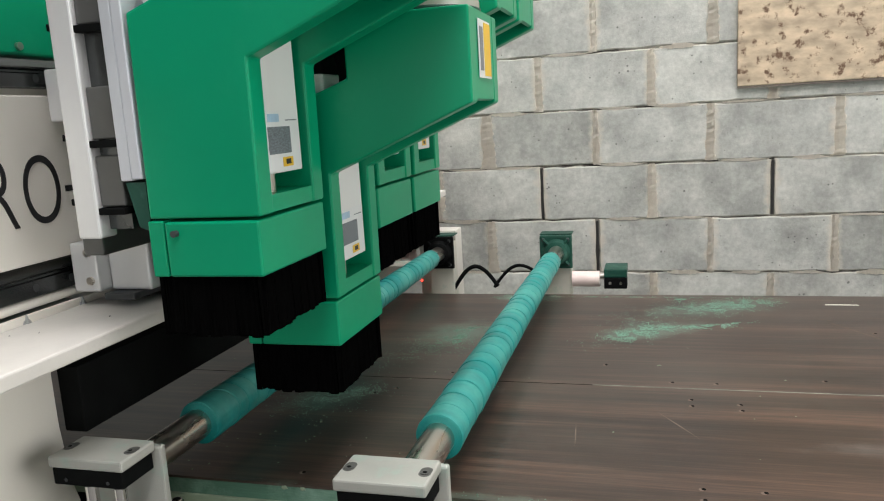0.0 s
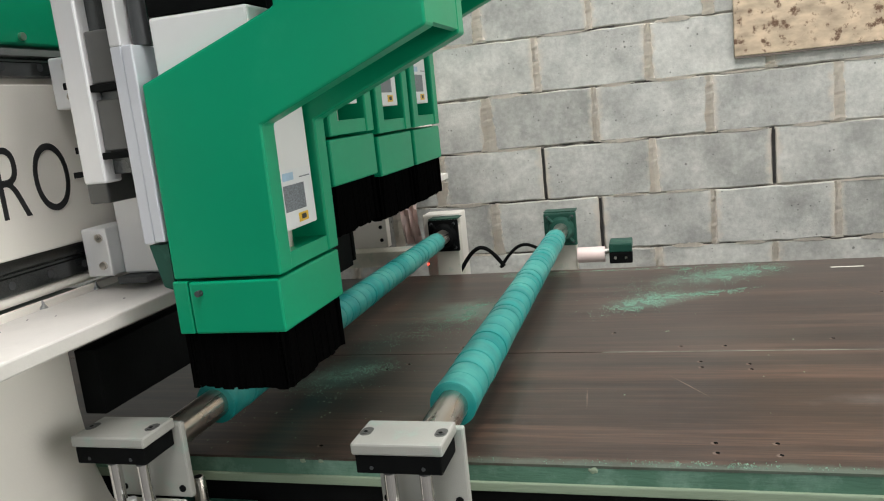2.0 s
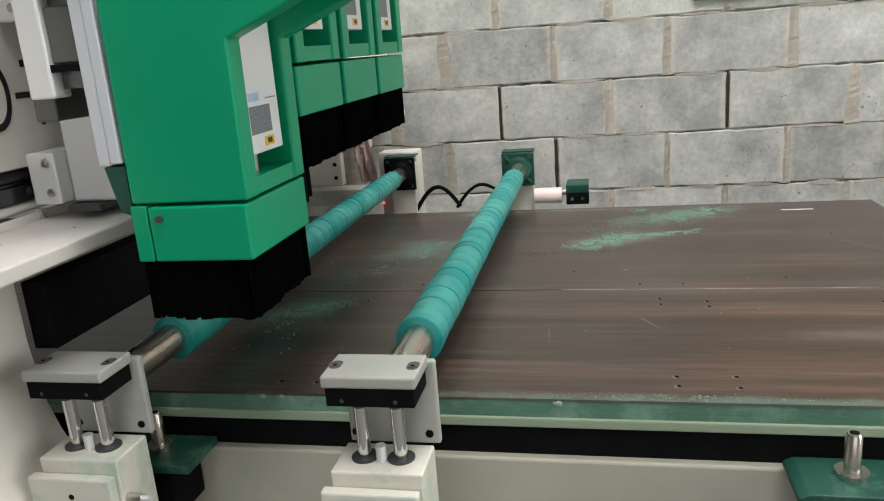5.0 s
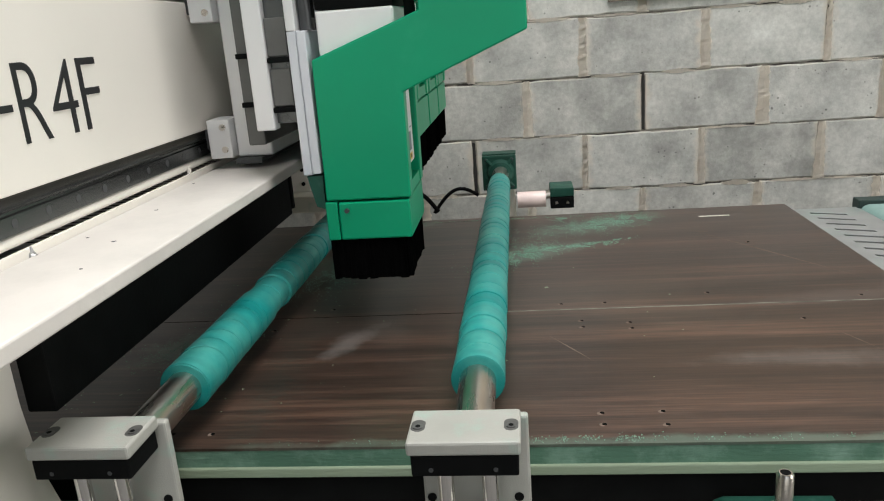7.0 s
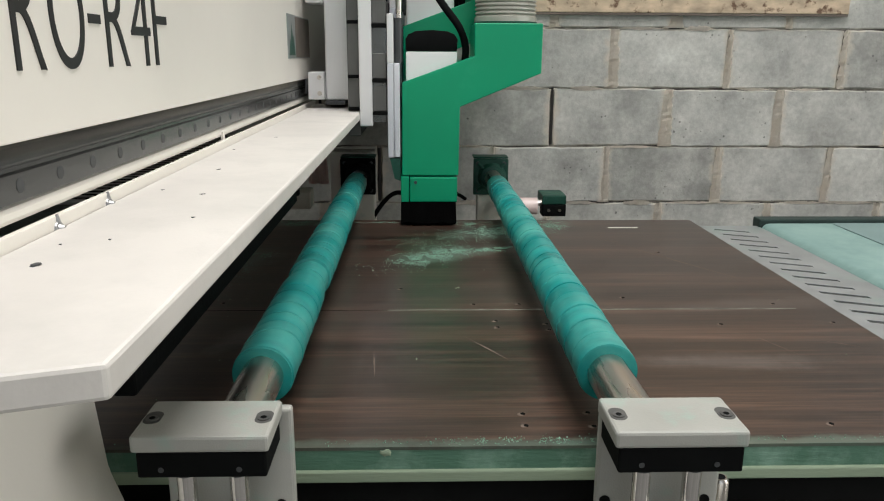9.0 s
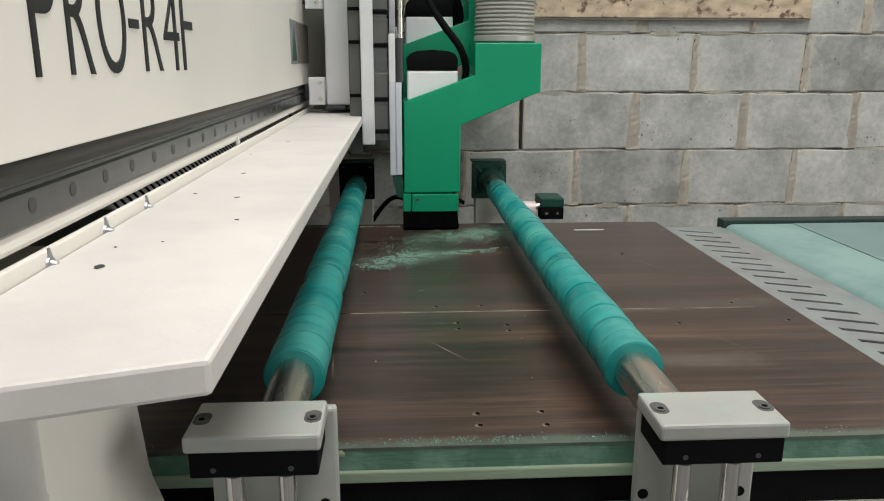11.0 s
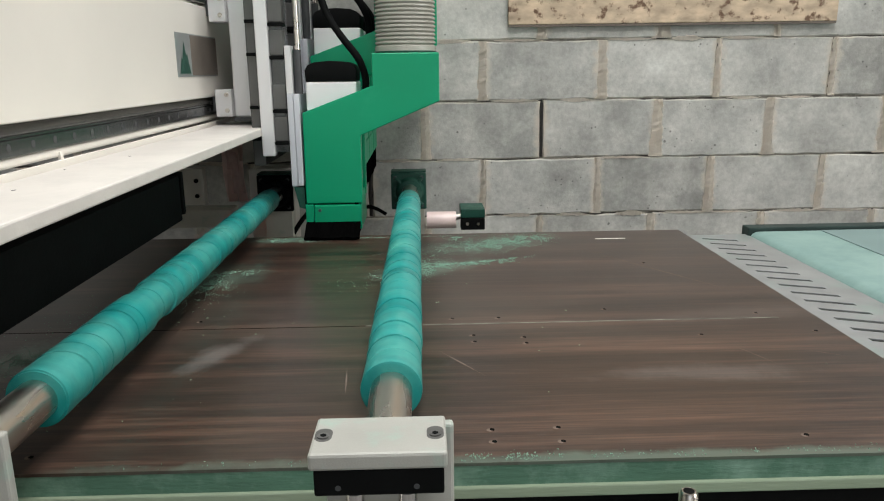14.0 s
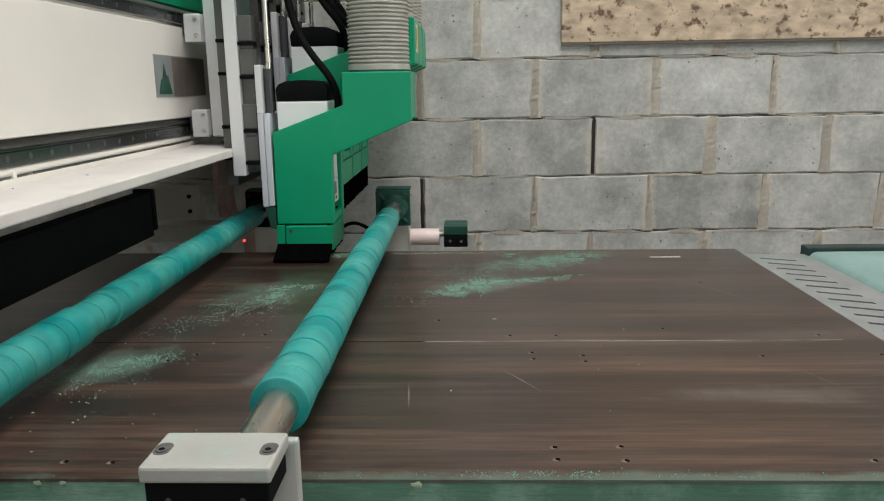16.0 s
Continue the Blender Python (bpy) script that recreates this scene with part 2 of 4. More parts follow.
def walnut():
    m = bpy.data.materials.new("walnut_laminate")
    m.use_nodes = True
    nt = m.node_tree
    n, l = nt.nodes, nt.links
    bsdf = n["Principled BSDF"]
    coord = n.new("ShaderNodeTexCoord")

    def noise_at(scale, detail, rough=0.6):
        mp = n.new("ShaderNodeMapping")
        mp.inputs["Scale"].default_value = scale
        l.new(coord.outputs["Object"], mp.inputs[0])
        t = n.new("ShaderNodeTexNoise")
        t.inputs["Scale"].default_value, t.inputs["Detail"].default_value, t.inputs["Roughness"].default_value = 1, detail, rough
        l.new(mp.outputs[0], t.inputs["Vector"])
        return t.outputs[0]

    bands, grain, pores = noise_at((0.5, 13, 1), 4), noise_at((2.2, 70, 1), 5, 0.7), noise_at((9, 260, 1), 2)
    ramp = n.new("ShaderNodeValToRGB")
    e = ramp.color_ramp.elements
    e[0].position, e[0].color = 0.34, (0.008, 0.0045, 0.0035, 1)
    e[1].position, e[1].color = 0.68, (0.106, 0.058, 0.039, 1)
    mid = e.new(0.5)
    mid.color = (0.034, 0.0184, 0.0130, 1)
    add = n.new("ShaderNodeMath")
    add.operation = "MULTIPLY_ADD"
    add.inputs[1].default_value = 0.52
    l.new(bands, add.inputs[0])
    half = n.new("ShaderNodeMath")
    half.operation = "MULTIPLY"
    half.inputs[1].default_value = 0.50
    l.new(grain, half.inputs[0]), l.new(half.outputs[0], add.inputs[2])
    l.new(add.outputs[0], ramp.inputs[0])
    pr = n.new("ShaderNodeMapRange")
    pr.inputs[1].default_value, pr.inputs[2].default_value, pr.inputs[3].default_value, pr.inputs[4].default_value = 0.35, 0.6, 0.66, 1.14
    l.new(pores, pr.inputs[0])
    sc = n.new("ShaderNodeVectorMath")
    sc.operation = "SCALE"
    l.new(ramp.outputs[0], sc.inputs[0]), l.new(pr.outputs[0], sc.inputs["Scale"])
    # film of pale wood dust, patchy
    dust = noise_at((1.6, 2.6, 1), 7, 0.6)
    dr = n.new("ShaderNodeMapRange")
    dr.inputs[1].default_value, dr.inputs[2].default_value, dr.inputs[3].default_value, dr.inputs[4].default_value = 0.45, 0.8, 0.0, 0.22
    l.new(dust, dr.inputs[0])
    mix = n.new("ShaderNodeMix")
    mix.data_type = "RGBA"
    mix.inputs[7].default_value = (0.20, 0.165, 0.13, 1)
    l.new(dr.outputs[0], mix.inputs[0]), l.new(sc.outputs[0], mix.inputs[6])
    # soft patches, settled green dust or, at low amounts, pale grey: place, half lengths, turn
    out, rag = mix.outputs[2], noise_at((16, 16, 1), 8, 0.7)
    for x, y, a, b, turn, amount in ((-0.085, 0.84, 0.13, 0.085, 0.7, 0.45), (0.40, 0.89, 0.14, 0.060, 0.45, 0.42), (0.56, 1.12, 0.18, 0.070, 0.45, 0.36),
                                     (-0.25, 0.37, 0.11, 0.07, 0.7, 0.6), (0.03, 1.21, 0.09, 0.03, 0.0, 0.6), (0.045, 0.37, 0.075, 0.030, 1.1, 0.28), (0.98, 0.52, 0.20, 0.035, 0.1, 0.07), (0.80, 0.25, 0.15, 0.03, 0.0, 0.14), (0.75, 0.004, 0.8, 0.016, 0.0, 0.4)):
        mp = n.new("ShaderNodeMapping")
        mp.vector_type = "TEXTURE"
        mp.inputs["Location"].default_value = (x, y, 0)
        mp.inputs["Rotation"].default_value = (0, 0, turn)
        mp.inputs["Scale"].default_value = (a, b, 1000)
        l.new(coord.outputs["Object"], mp.inputs[0])
        far = n.new("ShaderNodeVectorMath")
        far.operation = "LENGTH"
        l.new(mp.outputs[0], far.inputs[0])
        fade = n.new("ShaderNodeMath")
        fade.operation = "MULTIPLY_ADD"
        fade.inputs[1].default_value = -2.4
        l.new(rag, fade.inputs[0]), l.new(far.outputs["Value"], fade.inputs[2])
        r2 = n.new("ShaderNodeMapRange")
        r2.inputs[1].default_value, r2.inputs[2].default_value, r2.inputs[3].default_value, r2.inputs[4].default_value = -0.85, 0.0, amount, 0.0
        l.new(fade.outputs[0], r2.inputs[0])
        m2 = n.new("ShaderNodeMix")
        m2.data_type = "RGBA"
        m2.inputs[7].default_value = (0.15, 0.24, 0.185, 1) if amount > 0.3 else (0.34, 0.32, 0.30, 1)
        l.new(r2.outputs[0], m2.inputs[0]), l.new(out, m2.inputs[6])
        out = m2.outputs[2]
    l.new(out, bsdf.inputs["Base Color"])
    rr = n.new("ShaderNodeMapRange")
    rr.inputs[3].default_value, rr.inputs[4].default_value = 0.28, 0.40
    l.new(dust, rr.inputs[0]), l.new(rr.outputs[0], bsdf.inputs["Roughness"])
    bsdf.inputs["Specular IOR Level"].default_value = 0.5
    bsdf.inputs["Coat Weight"].default_value, bsdf.inputs["Coat Roughness"].default_value = 0.25, 0.22
    b = n.new("ShaderNodeBump")
    b.inputs["Strength"].default_value, b.inputs["Distance"].default_value = 0.15, 0.001
    l.new(grain, b.inputs["Height"]), l.new(b.outputs[0], bsdf.inputs["Normal"])
    return m


BLOCK = concrete_block()
BLOCK_PLAIN = material("concrete_block_courses", (0.375, 0.383, 0.352), 0.95, var=0.25, scale=3, bump=0.35, bump_scale=300, stain=(0.48, 0.47, 0.43), stain_amount=0.42, stain_scale=5)
WALNUT = walnut()
LED = red_led()


# ---- mesh helpers ----
def mesh_of(name, bm, mat, smooth=None):
    me = bpy.data.meshes.new(name)
    bmesh.ops.recalc_face_normals(bm, faces=bm.faces)
    bm.to_mesh(me)
    bm.free()
    for m in (mat if isinstance(mat, (list, tuple)) else [mat]):
        me.materials.append(m)
    if smooth:
        me.set_sharp_from_angle(angle=radians(smooth))
        for p in me.polygons:
            p.use_smooth = True
    return me


def part(name, bm, mat, parent=None, label="", smooth=None, at=None):
    ob = new(name, mesh_of(name, bm, mat, smooth))
    if parent:
        ob.parent = parent
    if at:
        ob.matrix_basis = at
    return tagged(ob, label)


def thing(name, label, category, group="", kind=""):
    ob = new(name)
    ob.empty_display_size = 0.05
    return tagged(ob, label, category, group, kind)


def box(bm, x0, x1, y0, y1, z0, z1, bevel=0.0, seg=2):
    r = bmesh.ops.create_cube(bm, size=1)
    bmesh.ops.scale(bm, vec=(x1 - x0, y1 - y0, z1 - z0), verts=r["verts"])
    bmesh.ops.translate(bm, vec=((x0 + x1) / 2, (y0 + y1) / 2, (z0 + z1) / 2), verts=r["verts"])
    if bevel:
        edges = list({e for v in r["verts"] for e in v.link_edges})
        bmesh.ops.bevel(bm, geom=edges, offset=bevel, segments=seg, affect="EDGES", profile=0.5)
    return bm


def block(x0, x1, y0, y1, z0, z1, bevel=0.0, seg=2):
    return box(bmesh.new(), x0, x1, y0, y1, z0, z1, bevel, seg)


def rod(bm, a, b, r, seg=20, r2=None):
    a, b = Vector(a), Vector(b)
    m = Matrix.Translation((a + b) / 2) @ (b - a).to_track_quat("Z", "Y").to_matrix().to_4x4()
    bmesh.ops.create_cone(bm, cap_ends=True, segments=seg, radius1=r, radius2=r if r2 is None else r2, depth=(b - a).length, matrix=m)
    return bm


def prism(points, y0, y1, bevel=0.0):
    """A profile in x and z, drawn out along y."""
    bm = bmesh.new()
    f = bm.faces.new([bm.verts.new((x, y0, z)) for x, z in points])
    ext = bmesh.ops.extrude_face_region(bm, geom=[f])
    bmesh.ops.translate(bm, vec=(0, y1 - y0, 0), verts=[v for v in ext["geom"] if isinstance(v, bmesh.types.BMVert)])
    if bevel:
        bmesh.ops.bevel(bm, geom=list(bm.edges), offset=bevel, segments=2, affect="EDGES", profile=0.5)
    return bm


def slab(points, z0, z1, bevel=0.0):
    """A plan in x and y, drawn up along z."""
    bm = bmesh.new()
    f = bm.faces.new([bm.verts.new((x, y, z0)) for x, y in points])
    ext = bmesh.ops.extrude_face_region(bm, geom=[f])
    bmesh.ops.translate(bm, vec=(0, 0, z1 - z0), verts=[v for v in ext["geom"] if isinstance(v, bmesh.types.BMVert)])
    if bevel:
        bmesh.ops.bevel(bm, geom=list(bm.edges), offset=bevel, segments=2, affect="EDGES", profile=0.5)
    return bm


def tube(points, r, seg=8):
    """A round cable along points."""
    bm = bmesh.new()
    rings = []
    key = [Vector(p) for p in points]
    pts = []
    for i in range(len(key) - 1):
        a, b, c, d = key[max(i - 1, 0)], key[i], key[i + 1], key[min(i + 2, len(key) - 1)]
        for k in range(5):
            u = k / 5
            pts.append(0.5 * (2 * b + (c - a) * u + (2 * a - 5 * b + 4 * c - d) * u * u + (3 * b - a - 3 * c + d) * u ** 3))
    pts.append(key[-1])
    for i, p in enumerate(pts):
        d = (pts[min(i + 1, len(pts) - 1)] - pts[max(i - 1, 0)]).normalized()
        q = d.to_track_quat("Z", "Y")
        rings.append([bm.verts.new(p + q @ Vector((r * math.cos(a), r * math.sin(a), 0))) for a in [2 * math.pi * k / seg for k in range(seg)]])
    for a, b in zip(rings, rings[1:]):
        for k in range(seg):
            bm.faces.new((a[k], a[(k + 1) % seg], b[(k + 1) % seg], b[k]))
    bm.faces.new(rings[0][::-1]), bm.faces.new(rings[-1])
    return bm


def arc(a, b, lift, n=12):
    a, b = Vector(a), Vector(b)
    return [a.lerp(b, k / n) + Vector((0, 0, lift * math.sin(math.pi * k / n))) for k in range(n + 1)]


def turned(profile, seg=40):
    """A solid turned about the y axis from rows of y and radius."""
    bm = bmesh.new()
    rings = []
    for y, r in profile:
        rings.append([bm.verts.new((r * math.cos(2 * math.pi * k / seg), y, r * math.sin(2 * math.pi * k / seg))) for k in range(seg)])
    for a, b in zip(rings, rings[1:]):
        for k in range(seg):
            bm.faces.new((a[k], a[(k + 1) % seg], b[(k + 1) % seg], b[k]))
    bm.faces.new(rings[0]), bm.faces.new(rings[-1][::-1])
    return bm


# ---- the room ----
WALL_Y = 2.101
TOP = 0.86  # table top


def room():
    part("floor", block(-7, 7, -6.2, 2.4, -0.1, 0.0), CONCRETE_FLOOR)
    tagged(bpy.data.objects["floor"], "grey stained concrete workshop floor", "floor", kind="structure")
    roof = bmesh.new()
    for x0, x1 in ((-7, -2.2), (-0.6, 0.1), (1.7, 7)):
        box(roof, x0, x1, -6.2, 2.4, 4.45, 4.5)
    box(roof, -2.2, -0.6, -6.2, -1.3, 4.45, 4.5), box(roof, -2.2, -0.6, 2.1, 2.4, 4.45, 4.5)
    box(roof, 0.1, 1.7, -6.2, -2.7, 4.45, 4.5), box(roof, 0.1, 1.7, 1.7, 2.4, 4.45, 4.5)
    tagged(part("ceiling", roof, ROOFING), "grey sheet-metal roof with open roof-light strips", "ceiling", kind="structure")
    for name, b in (("wall_west", (-7.2, -7, -6.2, 2.4, 0, 4.5)),):
        tagged(part(name, block(*b), PLASTER), "plain grey rendered workshop wall", "wall", kind="structure")
    east = bmesh.new()
    for b in ((7, 7.2, -6.2, -3.9, 0, 4.5), (7, 7.2, 0.7, 2.4, 0, 4.5), (7, 7.2, -3.9, 0.7, 3.9, 4.5)):
        box(east, *b)
    tagged(part("wall_east", east, PLASTER), "grey rendered wall with a wide side gate", "wall", kind="structure")
    south = bmesh.new()
    for b in ((-7, -1.6, -6.2, -6.0, 0, 4.5), (2.8, 7, -6.2, -6.0, 0, 4.5), (-1.6, 2.8, -6.2, -6.0, 3.7, 4.5)):
        box(south, *b)
    tagged(part("wall_south", south, PLASTER), "grey rendered wall with a wide open gate", "wall", kind="structure")


room()


# ---- table ----
def machine_table():
    t = thing("machine_table", "long router table with a walnut laminate spoilboard and green edges", "machine table")
    part("spoilboard", block(-2.4, 1.10, 0, 1.26, TOP - 0.004, TOP), WALNUT, t, "dusty walnut-coloured laminate top with grain along its length")
    part("board_edge", block(-2.4, 1.098, 0.001, 1.259, TOP - 0.030, TOP - 0.004), EDGE_GREEN, t, "dark green board edge packed with dust")
    part("lower_board", block(-2.4, 1.10, -0.004, 1.262, TOP - 0.045, TOP - 0.030, 0.002), EDGE_PALE, t, "pale green lower board edge")
    part("rubber_strip", block(-2.4, 1.09, 0.006, 1.25, TOP - 0.094, TOP - 0.045), BLACK, t, "black strip under the board")
    part("frame_beam", block(-2.4, 1.12, -0.01, 1.27, TOP - 0.26, TOP - 0.094, 0.004), FRAME_CREAM, t, "cream painted steel frame, dusted green and darkened for shade")
    for x in (-2.2, -0.5, 0.95):
        for y in (0.08, 1.15):
            part("leg", block(x - 0.06, x + 0.06, y - 0.06, y + 0.06, 0, TOP - 0.26, 0.004), CREAM_DIRTY, t)
    return t


TABLE = machine_table()


# ---- gantry ----
def lettering(parent, body, y0, y1, z0, z1, x, mat):
    """Raised words on a face that looks along +x, read along +y, filling the given box."""
    cu = bpy.data.curves.new("lettering", "FONT")
    cu.body, cu.size, cu.extrude, cu.offset = body, 0.1, 0.001, -0.0012
    ob = new("lettering", cu)
    bpy.context.view_layer.update()
    me = bpy.data.meshes.new_from_object(ob)
    bpy.data.objects.remove(ob)
    co = np.array([v.co[:] for v in me.vertices])
    lo, hi = co.min(0), co.max(0)
    for v in me.vertices:
        a, b = (v.co.x - lo[0]) / (hi[0] - lo[0]), (v.co.y - lo[1]) / (hi[1] - lo[1])
        v.co = (x + v.co.z, y0 + a * (y1 - y0), z0 + b * (z1 - z0))
    me.materials.append(mat)
    out = new("lettering", me)
    out.parent = parent
    return tagged(out, "black model letter")


def gantry():
    g = thing("gantry", "cream steel gantry beam with linear rails and a lettered face", "gantry")
    part("beam", block(-0.95, -0.580, -0.55, 2.04, 1.20, 1.52, 0.004), CREAM, g, "cream painted box beam")
    cover = prism([(-0.125, 1.543), (2.03, 1.543), (2.03, 1.76), (0.24, 1.76), (-0.125, 1.603)], 0.575, 0.98, 0.004)
    bmesh.ops.rotate(cover, matrix=Matrix.Rotation(radians(90), 3, "Z"), verts=cover.verts)
    cover = part("top_cover", cover, GREEN, g, "green painted sheet cover with a sloping end")
    part("cover_screw", rod(bmesh.new(), (-0.577, -0.057, 1.556), (-0.570, -0.057, 1.556), 0.006, 12), STEEL, cover, "", 40)
    for letter, y0, y1 in (("P", -0.234, -0.189), ("R", -0.172, -0.122), ("O", -0.106, -0.036), ("-", -0.025, 0.003), ("R", 0.016, 0.075), ("4", 0.087, 0.148), ("F", 0.161, 0.211)):
        z0, z1 = (1.338, 1.347) if letter == "-" else (1.295, 1.397)
        lettering(g, letter, y0, y1, z0, z1, -0.5566, INK)
    part("face_panel", block(-0.579, -0.557, -0.55, 2.035, 1.239, 1.484, 0.002), CREAM, g, "flat cream face panel")
    for z0, z1, start in ((1.495, 1.539, -0.478), (1.188, 1.236, -0.465)):
        top = z1 - 0.015
        rail = part("rail", prism([(-0.60, z0), (-0.568, z0), (-0.565, z0 + 0.002), (-0.565, top - 0.008), (-0.568, top - 0.006), (-0.568, top - 0.003), (-0.563, top),
                                   (-0.561, top + 0.002), (-0.570, z1 - 0.002), (-0.574, z1), (-0.60, z1)], -0.54, 2.03), RAIL, g, "dark steel guide rail")
        first = None
        for k in range(35):
            if first is None:
                bm = rod(bmesh.new(), (-0.568, start, z0 + 0.0145), (-0.5646, start, z0 + 0.0145), 0.0062, 16)
                first = part("rail_bolt", bm, DARK, rail, "dark sunk rail bolt")
            else:
                ob = new("rail_bolt", first.data)
                ob.parent, ob.location = rail, (0, 0.0725 * k, 0)
    plaque = part("plaque", block(-0.5568, -0.5555, 1.13, 1.50, 1.297, 1.405), SLOTTED, g, "grey metal plaque")
    bm = bmesh.new()
    for pts in (((1.145, 1.305), (1.165, 1.345), (1.172, 1.340), (1.190, 1.385), (1.205, 1.350), (1.213, 1.355), (1.235, 1.305)),):
        bm.faces.new([bm.verts.new((-0.5545, y, z)) for y, z in pts])
    part("plaque_emblem", bm, DARK_GREEN, plaque, "dark green hill emblem")
    part("plaque_panel", block(-0.5554, -0.5549, 1.25, 1.50, 1.300, 1.402), BOARD_EDGE, plaque, "dark half of the plaque")
    part("handwheel_guard", turned([(-0.44, 0.02), (-0.43, 0.045), (-0.36, 0.05), (-0.345, 0.045)], 24), DARK_GREEN, g, "dark green round guard", 40, pose(-0.625, 0, 0.985))
    part("guard_bracket", block(-0.66, -0.60, -0.36, -0.29, 0.95, 1.02, 0.004), DARK_GREEN, g)
    part("rail_seat", block(-0.62, -0.567, -0.54, 2.03, 1.172, 1.1875, 0.005), CREAM, g, "cream ledge below the rail")
    part("cable_trough", block(-0.80, -0.63, -0.50, 0.14, 1.10, 1.125, 0.003), DARK_GREEN, g, "dark green trough below the beam")
    # added white block with dark bars, standing in for daylight below the rail
    slats = part("cable_duct", prism([(-0.74, 1.085), (-0.64, 1.085), (-0.632, 1.093), (-0.66, 1.128), (-0.74, 1.128)], 0.15, 1.05, 0.002), MOTOR, g, "white block standing in for bright strips below the rail")
    first = None
    for k in range(36):
        if first is None:
            first = part("duct_slot", prism([(-0.70, 1.1285), (-0.6585, 1.1288), (-0.6300, 1.0932), (-0.6315, 1.0925)], 0.16, 0.166), BLACK, slats, "dark gap between bright strips")
        else:
            ob = new("duct_slot", first.data)
            ob.parent, ob.location = slats, (0, 0.025 * k, 0)
    part("shelf", slab([(-0.556, -0.500), (-0.391, -0.447), (-0.391, 1.60), (-0.556, 1.60)], 1.137, 1.158, 0.003), SHELF_PAINT, g, "cream folded-sheet shelf with fine dust")
    lip = part("shelf_lip", block(-0.563, -0.5565, -0.50, 1.60, 1.137, 1.169, 0.001), CREAM, g)
    first = None
    for k in range(3):
        if first is None:
            bm = rod(bmesh.new(), (-0.5565, -0.251, 1.157), (-0.5545, -0.251, 1.157), 0.0072, 16, 0.0066)
            rod(bm, (-0.5546, -0.251, 1.157), (-0.5500, -0.251, 1.157), 0.0052, 16, 0.0030)
            rod(bm, (-0.5560, -0.251, 1.162), (-0.5560, -0.251, 1.1705), 0.0030, 8, 0.0012)
            first = part("shelf_screw", bm, BOLT, lip, "bright domed screw with a tapered clip", 40)
        else:
            ob = new("shelf_screw", first.data)
            ob.parent, ob.location = lip, (0, 0.1135 * k, 0)
    part("shelf_post", block(-0.569, -0.5635, 0.487, 0.497, 1.150, 1.181, 0.001), CREAM, g)
    chips = random.Random(31)
    for x, y, size in ((-0.516, -0.261, 0.0062), (-0.503, 0.215, 0.0034), (-0.474, 0.029, 0.0036), (-0.449, -0.094, 0.0028), (-0.534, 0.431, 0.0030), (-0.527, 0.056, 0.0024), (-0.493, -0.183, 0.0020), (-0.526, -0.20, 0.0022), (-0.50, 0.62, 0.003)):
        bm = rod(bmesh.new(), (0, 0, 0), (0, 0, 0.0005), size, 9)
        for v in bm.verts:
            v.co.x *= chips.uniform(0.5, 1.2)
            v.co.y *= chips.uniform(0.3, 0.8)
        part("paint_chip", bm, DARK, g, "chipped paint", None, pose(x, y, 1.158, 0, 0, 300 * y))
    part("bumper_bar", block(-0.56, -0.52, -0.095, 0.95, 0.972, 1.078, 0.003), BLACK, g, "black rubber-faced bar")
    part("bar_end", block(-0.565, -0.515, 0.95, 0.965, 0.985, 1.085, 0.003), BLACK, g)
    part("leg", prism([(-0.95, 1.139), (-0.556, 1.139), (-0.556, 0.99), (-0.548, 0.90), (-0.532, 0.85), (-0.49, 0.76), (-0.42, 0.66), (-0.42, 0.2), (-0.95, 0.2)], -0.30, -0.105, 0.008), CREAM, g, "cream cast end leg with a curved edge", 40)
    part("leg", block(-0.525, -0.380, 1.664, 1.75, 0.3, 1.0, 0.004), CREAM, g, "cream far end leg")
    part("side_plate", block(-0.83, -0.672, 1.66, 1.70, 0.885, 1.004, 0.003), CREAM, g, "cream side plate with two holes")
    for z in (0.915, 0.965):
        part("hole", rod(bmesh.new(), (-0.695, 1.655, z), (-0.695, 1.662, z), 0.007, 12), BLACK, g)
    part("lower_rail_cover", block(-0.95, -0.60, 1.70, 1.80, 0.80, 0.86, 0.004), CREAM_DIRTY, g)
    # crumpled clear sheet by the far leg
    bm = bmesh.new()
    rng = random.Random(5)
    cols = [[bm.verts.new((-0.60 + 0.011 * i + 0.12 * (1.11 - z) * 0.3, 1.63 + 0.012 * math.sin(i * 2.1 + z * 30) + rng.uniform(-0.004, 0.004), z)) for z in [0.90 + 0.026 * j for j in range(9)]] for i in range(7)]
    for a, b in zip(cols, cols[1:]):
        for j in range(8):
            bm.faces.new((a[j], b[j], b[j + 1], a[j + 1]))
    bmesh.ops.solidify(bm, geom=list(bm.faces), thickness=0.0015)
    part("plastic_sheet", bm, PINK_FILM, g, "crumpled pinkish plastic sheet", 60)
    part("indicator_lamp", rod(bmesh.new(), (-0.50, 1.600, 0.826), (-0.50, 1.592, 0.826), 0.004, 12), LED, g, "small lit red indicator")
    # air valve beside the roller and its hoses
    valve = part("valve_body", block(0.160, 0.236, 1.55, 1.60, 0.808, 0.846, 0.003), BLACK, g, "black valve body")
    for x in (0.180, 0.215):
        part("valve_screw", rod(bmesh.new(), (x, 1.5505, 0.828), (x, 1.547, 0.828), 0.005, 12), STEEL, valve)
    part("valve_cover", block(0.160, 0.236, 1.55, 1.66, 0.847, 0.876, 0.003), DARK_GREEN, g, "dark green valve cover")
    part("air_cylinder", rod(bmesh.new(), (0.052, 1.575, 0.838), (0.145, 1.575, 0.838), 0.027, 24), PINK_FILM, g, "pale pinkish air cylinder", 40)
